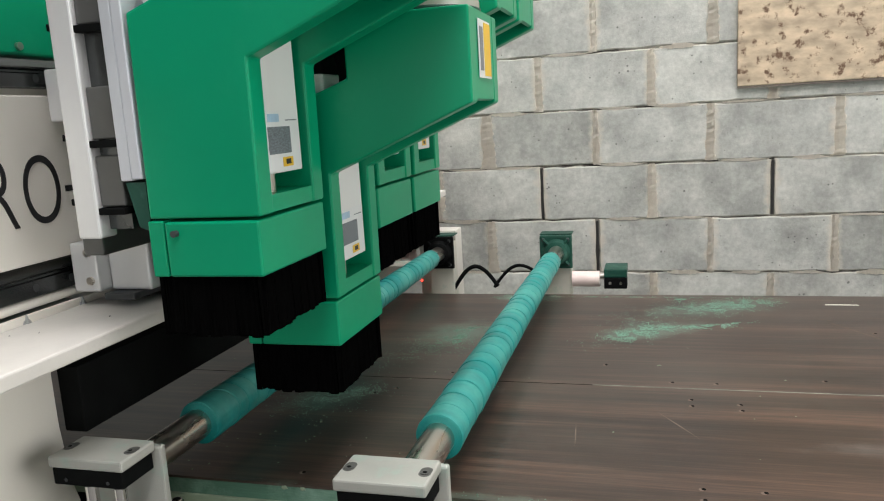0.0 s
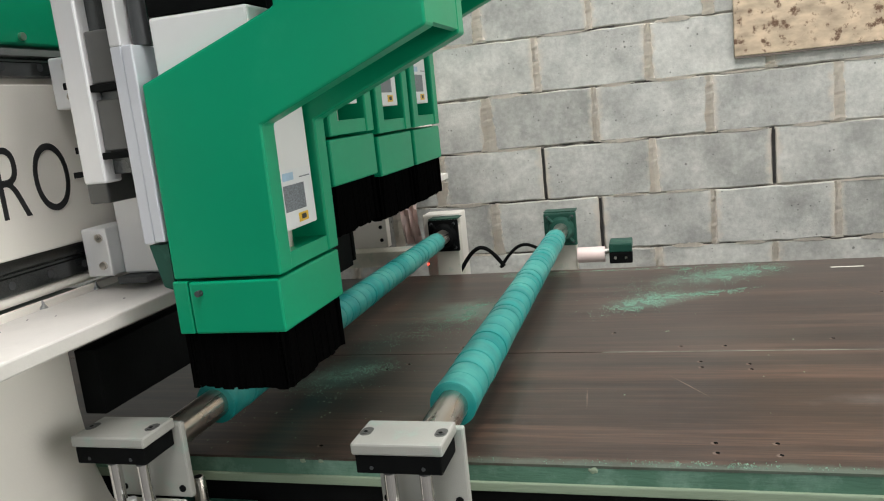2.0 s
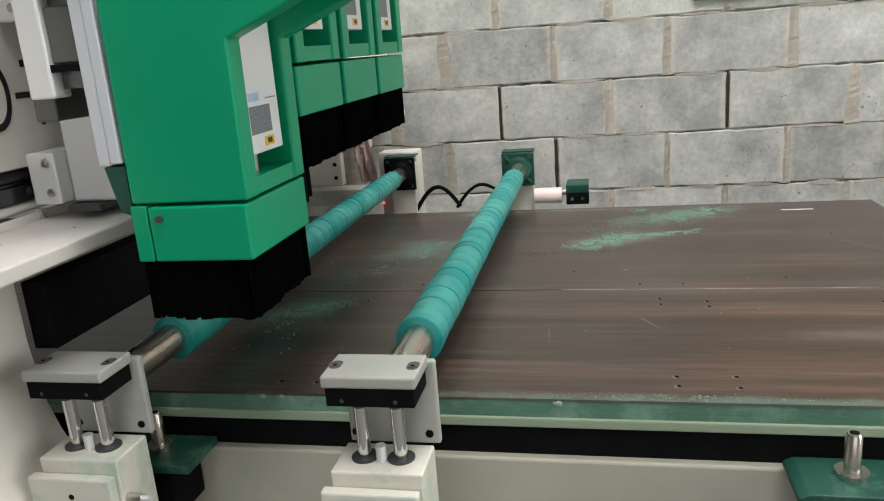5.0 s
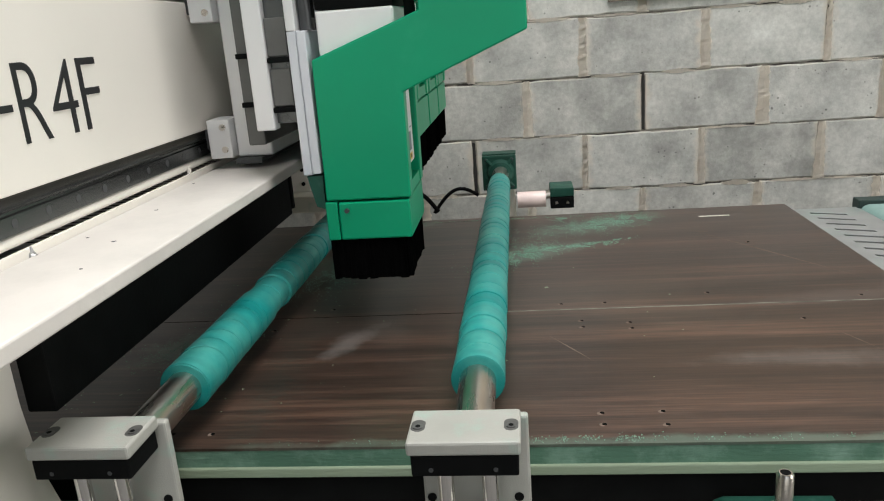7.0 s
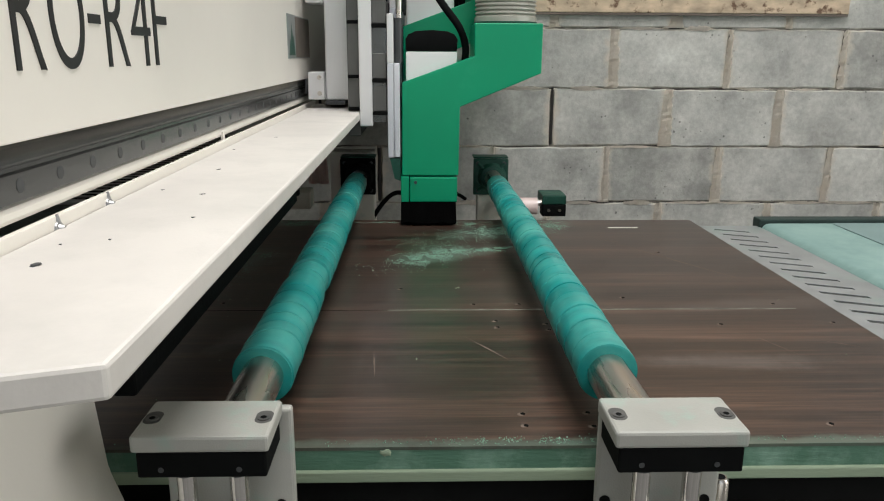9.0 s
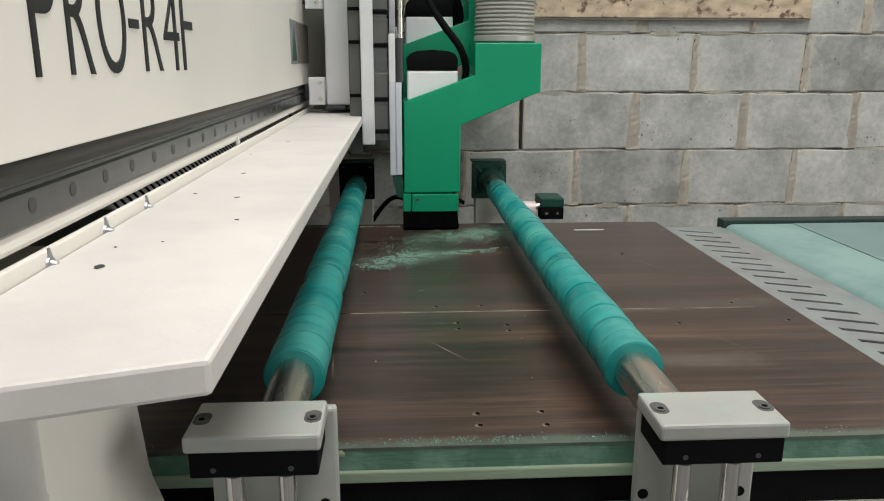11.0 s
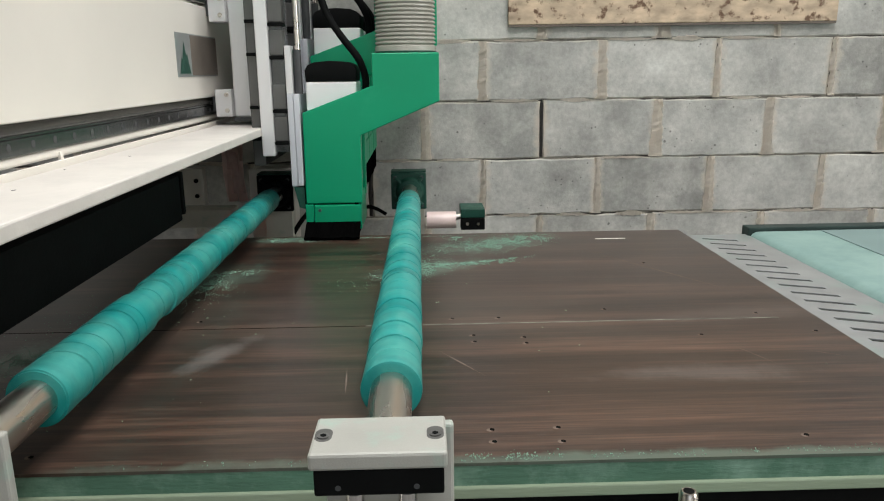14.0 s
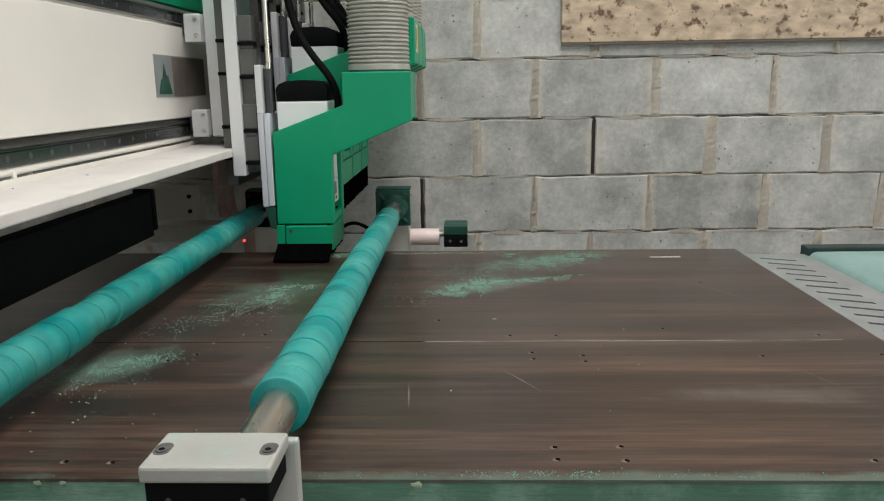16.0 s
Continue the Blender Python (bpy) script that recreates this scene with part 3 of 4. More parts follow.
    part("cylinder_fitting", rod(bmesh.new(), (0.140, 1.575, 0.845), (0.165, 1.575, 0.850), 0.010, 12), STEEL, g, "", 40)
    part("air_hose", tube(arc((-0.385, 1.62, 0.79), (-0.22, 1.62, 0.80), 0.078), 0.0075), BLACK, g, "black air hose", 60)
    part("air_hose", tube(arc((-0.235, 1.625, 0.795), (-0.08, 1.625, 0.85), 0.05), 0.006), BLACK, g, "black air hose", 60)
    return g


GANTRY = gantry()


def press_roller(x, seed):
    r = thing("press_roller", "steel press roller wrapped in teal stretch film between lifting brackets", "press roller", "press rollers of the gantry")
    rng = random.Random(seed)
    zr = 0.93
    part("shaft", turned([(-0.128, 0.0255), (1.60, 0.0255)], 32), STEEL, r, "bare turned steel shaft", 40, pose(x, 0, zr))
    rows, y = [(0.050, 0.027), (0.051, 0.0355)], 0.052
    notch = rng.uniform(0.34, 0.44)
    film_end = 1.39 if x == 0 else 1.43
    while y < film_end:
        w = rng.uniform(0.030, 0.062)
        deep = rng.uniform(0.0012, 0.0034)
        rad = (0.0368 if y < notch else 0.0358 - 0.0035 * (y - notch)) + rng.uniform(-0.0009, 0.0007)
        if notch < y < notch + 0.05:
            rad = 0.0318
        rows += [(y, rad - deep), (y + 0.0004, rad - deep), (y + 0.0013, rad + 0.0006), (y + 0.004, rad + 0.0010), (y + w * 0.5, rad + 0.0006), (y + w - 0.0018, rad + 0.0002), (y + w - 0.0006, rad - deep)]
        y += w
    rows += [(y + 0.002, 0.031), (y + 0.004, 0.027)]
    wrap = turned(rows, 48)
    for v in wrap.verts:  # the turns lie a little askew
        v.co.y += (0.009 + 0.006 * math.sin(v.co.y * 9 + seed)) * v.co.x / 0.037 * (1 if 0.06 < v.co.y < film_end - 0.01 else 0)
    part("film_wrap", wrap, FILM, r, "overlapping turns of teal film", 30, pose(x, 0, zr))
    plate = part("top_plate", block(x - 0.060, x + 0.060, -0.212, -0.140, 0.974, 0.990, 0.003), PLATE, r, "grey painted top plate")
    for dx in (-0.050, 0.050):
        bm = rod(bmesh.new(), (0, 0, 0.9895), (0, 0, 0.9903), 0.0078, 18)
        for v in bm.verts:
            v.co.y += 0.0045 if v.co.y > 0 else -0.0045
        bmesh.ops.translate(bm, vec=(x + dx, -0.176, 0), verts=bm.verts)
        part("bolt_slot", bm, SLOT_GREY, plate, "dark oval bolt slot")
        part("bolt", rod(bmesh.new(), (x + dx, -0.179, 0.986), (x + dx, -0.179, 0.9915), 0.0056, 12), GREY_STEEL, plate, "grey socket bolt")
        part("socket", rod(bmesh.new(), (x + dx, -0.179, 0.9912), (x + dx, -0.179, 0.9918), 0.0030, 6), BLACK, plate)
    cush = part("cushion", block(x - 0.056, x + 0.057, -0.210, -0.144, 0.949, 0.974, 0.002), BLACK, r, "black block under the plate")
    for dx in (-0.035, 0.033):
        part("set_screw", rod(bmesh.new(), (x + dx, -0.2105, 0.957), (x + dx, -0.2085, 0.957), 0.0026, 10), DARK, cush)
    back = part("back_plate", block(x - 0.056, x + 0.068, -0.140, -0.128, 0.862, 0.980, 0.003), PLATE, r, "grey bearing plate")
    for dx, z in ((0.054, 0.877), (-0.047, 0.877)):
        part("bolt_hole", rod(bmesh.new(), (x + dx, -0.1415, z), (x + dx, -0.139, z), 0.0055, 12), BLACK, back)
    base = part("cylinder_block", block(x - 0.060, x + 0.060, -0.215, -0.142, 0.55, 0.862, 0.003), CREAM_DIRTY, r, "cream cylinder housing dusted with green")
    part("front_cover", block(x - 0.070, x + 0.056, -0.232, -0.216, 0.55, 0.842, 0.003), CREAM_DIRTY, r, "cream front cover")
    for dx in (-0.024, 0.024):
        part("guide_rod", rod(bmesh.new(), (x + dx, -0.178, 0.80), (x + dx, -0.178, 0.952), 0.0088, 28), CHROME, r, "polished guide rod", 40)
        part("bushing", rod(bmesh.new(), (x + dx, -0.178, 0.861), (x + dx, -0.178, 0.8645), 0.0180), DARK, base, "dark rod bushing", 40)
        part("rod_collar", rod(bmesh.new(), (x + dx, -0.178, 0.935), (x + dx, -0.178, 0.938), 0.0093), DARK, base, "", 40)
    part("air_fitting", rod(bmesh.new(), (x + 0.060, -0.205, 0.800), (x + 0.082, -0.205, 0.800), 0.0075, 14), STEEL, base, "silver air fitting", 40)
    part("fitting_nut", rod(bmesh.new(), (x + 0.082, -0.205, 0.800), (x + 0.094, -0.205, 0.800), 0.0050, 6), ALU, base)
    cover_hole = rod(bmesh.new(), (x - 0.006, -0.2325, 0.815), (x - 0.006, -0.2310, 0.815), 0.0042, 12)
    part("cover_hole", cover_hole, BLACK, base, "dark screw hole")
    part("piston_rod", rod(bmesh.new(), (x, -0.185, 0.85), (x, -0.185, 0.884), 0.0068), ALU, r, "bright piston rod end", 40)
    # left roller's plate is painted black for the shade it sits in
    metal = DARK_GREEN if x == 0 else BLACK
    far = part("far_plate", block(x - 0.060, x + 0.052, 1.585, 1.60, 0.872, 0.988, 0.004), metal, r, "dark square bearing plate")
    part("flange", turned([(1.565, 0.030), (1.568, 0.038), (1.585, 0.046)], 28), metal, far, "cast bearing flange", 40, pose(x, 0, zr))
    for dx in (-0.046, 0.038):
        for z in (0.886, 0.974):
            part("bolt", rod(bmesh.new(), (x + dx, 1.586, z), (x + dx, 1.579, z), 0.006, 8), DARK, far)
        bm = bmesh.new()
        rod(bm, (x + dx, 1.583, 0.886), (x, 1.575, zr), 0.006, 8), rod(bm, (x + dx, 1.583, 0.974), (x, 1.575, zr), 0.006, 8)
        part("brace", bm, metal, far)
    part("far_column", block(x - 0.045, x + 0.045, 1.605, 1.66, 0.60, 0.965, 0.003), CREAM_DIRTY, r, "cream far column")
    part("far_cap", block(x - 0.060, x + 0.052, 1.595, 1.66, 0.988, 0.993, 0.002), DARK_GREEN, r)
    return r


ROLLERS = [press_roller(0.0, 3), press_roller(-0.424, 8)]

# ---- carriage ----
DEEP = 0.183  # depth of one spindle hood
UNIT_Y = (-0.2, 0.005, 0.21, 0.415)


def carriage():
    c = thing("spindle_carriage", "moving carriage with four green-hooded router spindles", "router carriage")
    plate = part("back_plate", block(-0.50, -0.427, -0.02, 0.62, 1.180, 1.75, 0.004), ALU, c, "aluminium carriage plate")
    part("plate_foot", block(-0.50, -0.445, -0.04, 0.62, 1.168, 1.179, 0.002), DARK, c, "dark foot of the plate")
    for z in (1.228, 1.49):
        for y in (-0.045, 0.57):
            b = part("bearing_block", block(-0.548, -0.501, y, y + 0.075, z - 0.046, z + 0.031, 0.003), ALU, c, "bright bearing block with bolts")
            part("end_seal", block(-0.559, -0.5485, y + 0.012, y + 0.063, z - 0.030, z + 0.012, 0.004), DARK, b)
            for dz in (-0.028, 0.016):
                part("bolt", rod(bmesh.new(), (-0.515, y - 0.004, z + dz), (-0.515, y + 0.001, z + dz), 0.0065, 12), STEEL, b)
    return c


CARRIAGE = carriage()


def z_slide(c):
    s = part("z_slide", block(-0.425, -0.392, -0.155, 0.60, -0.03, 0.55, 0.003), GREY_STEEL, c, "vertical grey slide plate")
    for y in UNIT_Y:
        part("guide_bar", block(-0.391, -0.357, y + 0.002, y + 0.035, 0.0, 0.55, 0.003), ALU, s, "pale upright guide bar")
        part("slide_rail", block(-0.3915, -0.322, y + 0.022, y + 0.10, 0.01, 0.55), RAIL, s, "steel slide rail")
        for z in (0.03, 0.115, 0.255, 0.34, 0.47):
            part("cross_strap", block(-0.357, -0.318, y + 0.004, y + 0.052, z, z + 0.009, 0.001), BLACK, s, "black strap across the rail")
            part("rail_carriage", block(-0.3565, -0.3195, y + 0.010, y + 0.05, z + 0.010, z + 0.075, 0.002), GREY_STEEL, s, "steel rail carriage")
            part("cross_strap", block(-0.424, -0.3925, y + 0.035, y + 0.050, z + 0.01, z + 0.019, 0.001), BLACK, s) if y == UNIT_Y[0] else None
    return s


def tufts(bm, a, b, layers, rng, top=-0.02, low=-0.130):
    """Rows of hanging bristle tufts from a to b, of uneven length."""
    a, b = Vector((*a, 0)), Vector((*b, 0))
    d = (b - a).normalized()
    out = Vector((d.y, -d.x, 0))
    for layer in range(layers):
        for k in range(int((b - a).length / 0.0042) + 1):
            p = a + d * (k * 0.0042 + rng.uniform(-0.001, 0.001)) - out * (0.0015 + 0.003 * layer)
            end = low + 0.0015 * math.sin(k * 0.35 + layer) + rng.uniform(-0.002, 0.002)
            flare = out * rng.uniform(0.000, 0.003) + d * rng.uniform(-0.001, 0.001)
            w = d * 0.0052
            v = [bm.verts.new(p - w + Vector((0, 0, top))), bm.verts.new(p + w + Vector((0, 0, top))),
                 bm.verts.new(p + w * 0.85 + flare + Vector((0, 0, end))), bm.verts.new(p - w * 0.85 + flare + Vector((0, 0, end)))]
            t = -out * 0.002
            q = [bm.verts.new(x.co + t) for x in v]
            bm.faces.new(v), bm.faces.new(q[::-1])
            bm.faces.new((v[0], v[3], q[3], q[0])), bm.faces.new((v[1], q[1], q[2], v[2])), bm.faces.new((v[3], v[2], q[2], q[3]))


def skirt(u):
    """The brush round the foot of a hood, and its near row, which swings outward when it is pressed on the table."""
    bm = bmesh.new()
    rng = random.Random(21)
    x0, x1, y0, y1 = -0.277, -0.137, 0.006, DEEP - 0.006
    for a, b in (((x1, y0), (x1, y1)), ((x1, y1), (x0, y1)), ((x0, y1), (x0, y0))):
        tufts(bm, a, b, 3, rng)
    box(bm, x0 + 0.008, x1 - 0.008, y0 + 0.008, y1 - 0.008, -0.124, -0.02)
    tagged(part("brush_skirt", bm, BRISTLE_AND_SHADE, u), "ragged black bristle skirt", kind="stuff")
    near = bmesh.new()
    tufts(near, (x0, 0), (x1, 0), 3, rng, 0.0, -0.080)
    tagged(part("near_brush", near, BRISTLE_AND_SHADE, u, "", None, pose(0, y0, -0.051)), "near row of black bristles", kind="stuff")


def spindle_unit(c):
    """A spindle in its hood; the origin is on the near face at the height of the lower screw."""
    pts = [(-0.28, 0.018), (-0.126, 0.018), (-0.124, 0.202), (0.091, 0.291), (0.091, 0.418), (-0.088, 0.418), (-0.088, 0.334), (-0.278, 0.265)]
    bm = prism(pts, 0, 0.034, 0.003)
    side = prism(pts, 0.150, DEEP, 0.003)
    arm = prism([(-0.279, 0.264), (-0.279, 0.257), (-0.080, 0.327), (-0.080, 0.410), (0.084, 0.410), (0.084, 0.2935), (0.0902, 0.296), (0.0902, 0.417), (-0.087, 0.417), (-0.087, 0.334)], 0.030, 0.154)
    back = block(-0.279, -0.215, 0.030, 0.154, 0.019, 0.262)
    sill = block(-0.216, -0.1285, 0.030, 0.154, 0.019, 0.040)
    for extra in (side, arm, back, sill):
        me = bpy.data.meshes.new("piece")
        extra.to_mesh(me), bm.from_mesh(me), extra.free()
        bpy.data.meshes.remove(me)
    u = part("spindle_hood", bm, GREEN, c, "green sheet-steel dust hood with an open side window")
    low = part("lower_hood", block(-0.259, -0.129, -0.002, DEEP + 0.002, -0.055, 0.014, 0.003), GREEN, u, "removable green lower hood")
    part("hood_strip", block(-0.283, -0.261, -0.001, DEEP + 0.001, -0.055, 0.0155, 0.002), GREEN, u)
    part("hood_screw", rod(bmesh.new(), (-0.243, -0.009, 0), (-0.243, 0.0, 0), 0.0042, 12), DARK, u, "dark hood screw", 40)
    part("motor", block(-0.214, -0.134, 0.037, 0.140, 0.064, 0.27, 0.002), MOTOR, u, "white spindle motor body")
    part("motor_nose", rod(bmesh.new(), (-0.160, 0.075, 0.036), (-0.160, 0.075, 0.066), 0.016, 16), STEEL, u, "", 40)
    lab = part("motor_label", block(-0.1342, -0.1334, 0.042, 0.136, 0.068, 0.142), LABEL, u, "white rating label")
    part("rating_table", block(-0.1333, -0.1329, 0.050, 0.110, 0.088, 0.122), LABEL_GREY, u, "dark printed table")
    part("printed_mark", block(-0.1333, -0.1329, 0.052, 0.082, 0.128, 0.138), LABEL_BLUE, u, "blue printed mark")
    part("printed_line", block(-0.1333, -0.1329, 0.100, 0.130, 0.129, 0.1305), LABEL_GREY, u)
    part("warning_sticker", block(-0.1333, -0.1329, 0.084, 0.112, 0.071, 0.083), YELLOW, u, "yellow warning sticker")
    part("sticker_mark", block(-0.1328, -0.1325, 0.092, 0.105, 0.0740, 0.0805), INK, u)
    part("motor_top", block(-0.268, -0.132, 0.02, DEEP - 0.02, 0.268, 0.345, 0.004), MOTOR, u, "white top of the motor")
    part("motor_cap", prism([(-0.267, 0.346), (-0.133, 0.346), (-0.131, 0.376), (-0.139, 0.389), (-0.158, 0.397), (-0.200, 0.400), (-0.242, 0.397), (-0.261, 0.389), (-0.269, 0.376)], 0.02, DEEP - 0.02, 0.002), BLACK, u, "black motor cap", 40)
    part("power_cable", tube([(-0.115, 0.06, 0.300), (-0.108, 0.045, 0.350), (-0.125, 0.035, 0.405), (-0.17, 0.04, 0.465), (-0.21, 0.06, 0.53), (-0.24, 0.08, 0.64), (-0.25, 0.1, 0.80)], 0.010), BLACK, u, "black motor cable", 60)
    slide = bmesh.new()
    box(slide, -0.317, -0.3005, 0.003, DEEP - 0.01, 0.066, 0.315, 0.002), box(slide, -0.2992, -0.284, 0.001, DEEP - 0.01, 0.068, 0.315, 0.002)
    box(slide, -0.301, -0.2985, 0.006, DEEP - 0.012, 0.067, 0.314)
    part("slide_plate", slide, ANODISED, u, "pale grooved aluminium slide plate")
    part("slide_arm", block(-0.317, -0.300, 0.003, 0.05, 0.315, 0.44, 0.002), ALU, u)
    part("air_cylinder", rod(bmesh.new(), (-0.288, 0.03, 0.315), (-0.288, 0.03, 0.43), 0.011), DARK, u, "dark lifting cylinder", 40)
    part("piston_rod", rod(bmesh.new(), (-0.286, 0.03, 0.43), (-0.286, 0.03, 0.80), 0.0075), STEEL, u, "chromed lifting rod", 40)
    part("slide_foot", prism([(-0.312, 0.064), (-0.284, 0.064), (-0.284, 0.002), (-0.300, 0.008)], 0.006, DEEP - 0.01), DARK_GREEN, u)
    rows = []
    for k in range(58):
        rows += [(0.430 + 0.0105 * k, 0.078), (0.430 + 0.0105 * k + 0.003, 0.083), (0.430 + 0.0105 * k + 0.006, 0.083)]
    for name, prof, mat, label in (("dust_hose", rows, HOSE, "ribbed translucent dust hose"), ("hose_clamp", [(0.416, 0.084), (0.433, 0.084)], HOSE, "translucent hose collar")):
        hose = turned(prof, 40)
        bmesh.ops.rotate(hose, matrix=Matrix.Rotation(radians(90), 3, "X"), verts=hose.verts)
        bmesh.ops.translate(hose, vec=(0.001, 0.0915, 0), verts=hose.verts)
        part(name, hose, mat, u, label, 30)
    ring = turned([(0.4185, 0.0850), (0.4195, 0.0856), (0.4225, 0.0856), (0.4235, 0.0850)], 40)
    bmesh.ops.rotate(ring, matrix=Matrix.Rotation(radians(90), 3, "X"), verts=ring.verts)
    bmesh.ops.translate(ring, vec=(0.001, 0.0915, 0), verts=ring.verts)
    part("clamp_wire", ring, DARK_GREEN, u, "green clamp wire round the hose", 30)
    skirt(u)
    return u


SLIDE = z_slide(CARRIAGE)
UNITS = [spindle_unit(CARRIAGE)]
for k in range(3):
    UNITS.append(copy_thing(UNITS[0], Matrix()))
SKIRT = [o for o in UNITS[0].children if o.name.startswith("brush_skirt")][0]
NEAR_BRUSH = [o for o in UNITS[0].children if o.name.startswith("near_brush")][0]
part("warning_label", block(0.0913, 0.0920, 0.05, 0.13, 0.325, 0.405), LABEL, UNITS[1], "white warning label")
part("warning_band", block(0.0921, 0.0926, 0.085, 0.128, 0.328, 0.402), YELLOW, UNITS[1], "yellow warning band")
part("warning_print", block(0.0921, 0.0926, 0.058, 0.078, 0.335, 0.395), LABEL_GREY, UNITS[1])


# ---- outfeed ----
def slotted_plate():
    t = thing("slotted_plate", "dusty grey steel plate with slanting slots beside the table", "steel plate")
    bm = bmesh.new()
    top, pitch, w, n = 0.852, 0.056, 0.0135, 21
    box(bm, 1.101, 1.140, -0.02, 1.22, top - 0.003, top)
    box(bm, 1.222, 1.279, -0.02, 1.22, top - 0.003, top)
    for k in range(-2, n + 1):
        y1 = 1.126 - pitch * k - w
        y0 = y1 - (pitch - w)
        y1 = min(y1, 1.22) if k > -2 else 1.258
        lo = [bm.verts.new((x, min(y + s, 1.22), top - 0.003)) for x, y, s in ((1.140, y0, 0), (1.222, y0, -0.034), (1.222, y1, -0.034), (1.140, y1, 0))]
        hi = [bm.verts.new((v.co.x, v.co.y, top)) for v in lo]
        bm.faces.new(lo[::-1]), bm.faces.new(hi)
        for a in range(4):
            bm.faces.new((lo[a], lo[(a + 1) % 4], hi[(a + 1) % 4], hi[a]))
    part("perforated_sheet", bm, SLOTTED, t, "slotted sheet")
    # added black box: its colour supplies the darkness inside the slots
    part("box_below", block(1.101, 1.279, -0.02, 1.22, 0.62, 0.830), BRISTLE_AND_SHADE, t, "black box that stands in for the shade below the slots")
    for y in (0.0, 1.18):
        part("leg", block(1.15, 1.21, y, y + 0.05, 0, 0.70), CREAM_DIRTY, t)
    return t


def outfeed_conveyor():
    t = thing("outfeed_conveyor", "outfeed conveyor with a dusty pale teal belt and dark green frame", "conveyor")
    pts = [(1.300 + 0.026 * math.cos(a), 0.834 + 0.030 * math.sin(a)) for a in [radians(d) for d in range(90, 271, 18)]]
    part("belt", prism([(3.2, 0.8645)] + pts + [(3.2, 0.804)], 0.0, 1.195), BELT, t, "pale teal belt", 35)
    part("belt_field", block(1.47, 3.19, 0.01, 1.19, 0.8646, 0.8665, 0.0008), BELT_GREY, t, "greyer worn field of the belt")
    part("frame_rail", block(1.275, 3.2, 1.20, 1.245, 0.76, 0.874, 0.003), FRAME, t, "dark grey-green side frame")
    part("frame_rail", block(1.275, 3.2, -0.05, -0.005, 0.76, 0.885, 0.003), FRAME, t, "dark green side frame")
    for x in (1.5, 3.0):
        for y in (0.0, 1.2):
            part("leg", block(x, x + 0.05, y - 0.02, y + 0.03, 0, 0.76), DARK_GREEN, t)
    return t


slotted_plate()
outfeed_conveyor()


# ---- small things ----
def stop_pin(x):
    t = thing("stop_pin", "steel pop-up stop pin on a dark green bracket", "stop pin", "stop pins along the table")
    part("pin", turned([(0, 0.0105), (0.056, 0.0105), (0.060, 0.008)], 20), STEEL, t, "bright hollow pin", 40, pose(x, -0.055, 0.790, 90, 0, 0))
    part("pin_bore", rod(bmesh.new(), (x, -0.055, 0.8495), (x, -0.055, 0.8503), 0.0062, 16), BLACK, t, "dark bore of the pin")
    part("flange", rod(bmesh.new(), (x, -0.055, 0.788), (x, -0.055, 0.796), 0.021), STEEL, t, "", 40)
    part("bracket", prism([(x - 0.075, 0.774), (x + 0.075, 0.774), (x + 0.075, 0.788), (x - 0.062, 0.788), (x - 0.075, 0.782)], -0.105, -0.012, 0.002), DARK_GREEN, t, "dark green bracket")
    part("cylinder", block(x - 0.04, x + 0.04, -0.095, -0.015, 0.69, 0.774, 0.003), BLACK, t, "black cylinder body")
    return t


for px in (0.676, -0.325):
    stop_pin(px)


def wall_board():
    t = thing("wall_board", "paint-speckled brown board hung on the block wall", "board")
    part("face", block(0.71, 1.93, WALL_Y - 0.024, WALL_Y - 0.004, 1.461, 2.06, 0.003), BOARD, t, "speckled stone-like face")
    part("lower_edge", block(0.712, 1.928, WALL_Y - 0.022, WALL_Y - 0.003, 1.453, 1.4605), BOARD_EDGE, t, "dark lower edge")
    return t


wall_board()


def flakes(name, clusters, size, seed, mat, label, category):
    """Loose chips on the table: rows of x, y, spread along, spread across, turn, count."""
    rng = random.Random(seed)
    bm = bmesh.new()
    for x, y, a, b, turn, count in clusters:
        for _ in range(count):
            u, v = rng.gauss(0, a), rng.gauss(0, b)
            if noise.noise(Vector((u * 30, v * 30, seed))) < -0.12:
                continue
            px, py = x + u * math.cos(turn) - v * math.sin(turn), y + u * math.sin(turn) + v * math.cos(turn)
            if not 0.003 < py < 1.255:
                continue
            r, h, w = size * rng.uniform(0.4, 1.3), rng.uniform(0.0004, 0.0022), rng.uniform(0, 6.28)
            base = [bm.verts.new((px + r * rng.uniform(0.5, 1) * math.cos(w + k * 2.1), py + r * rng.uniform(0.5, 1) * math.sin(w + k * 2.1), TOP + 0.0002)) for k in range(3)]
            top = bm.verts.new((px, py, TOP + h))
            for k in range(3):
                bm.faces.new((base[k], base[(k + 1) % 3], top))
            bm.faces.new(base[::-1])
    ob = part(name, bm, mat)
    return tagged(ob, label, category, kind="stuff")


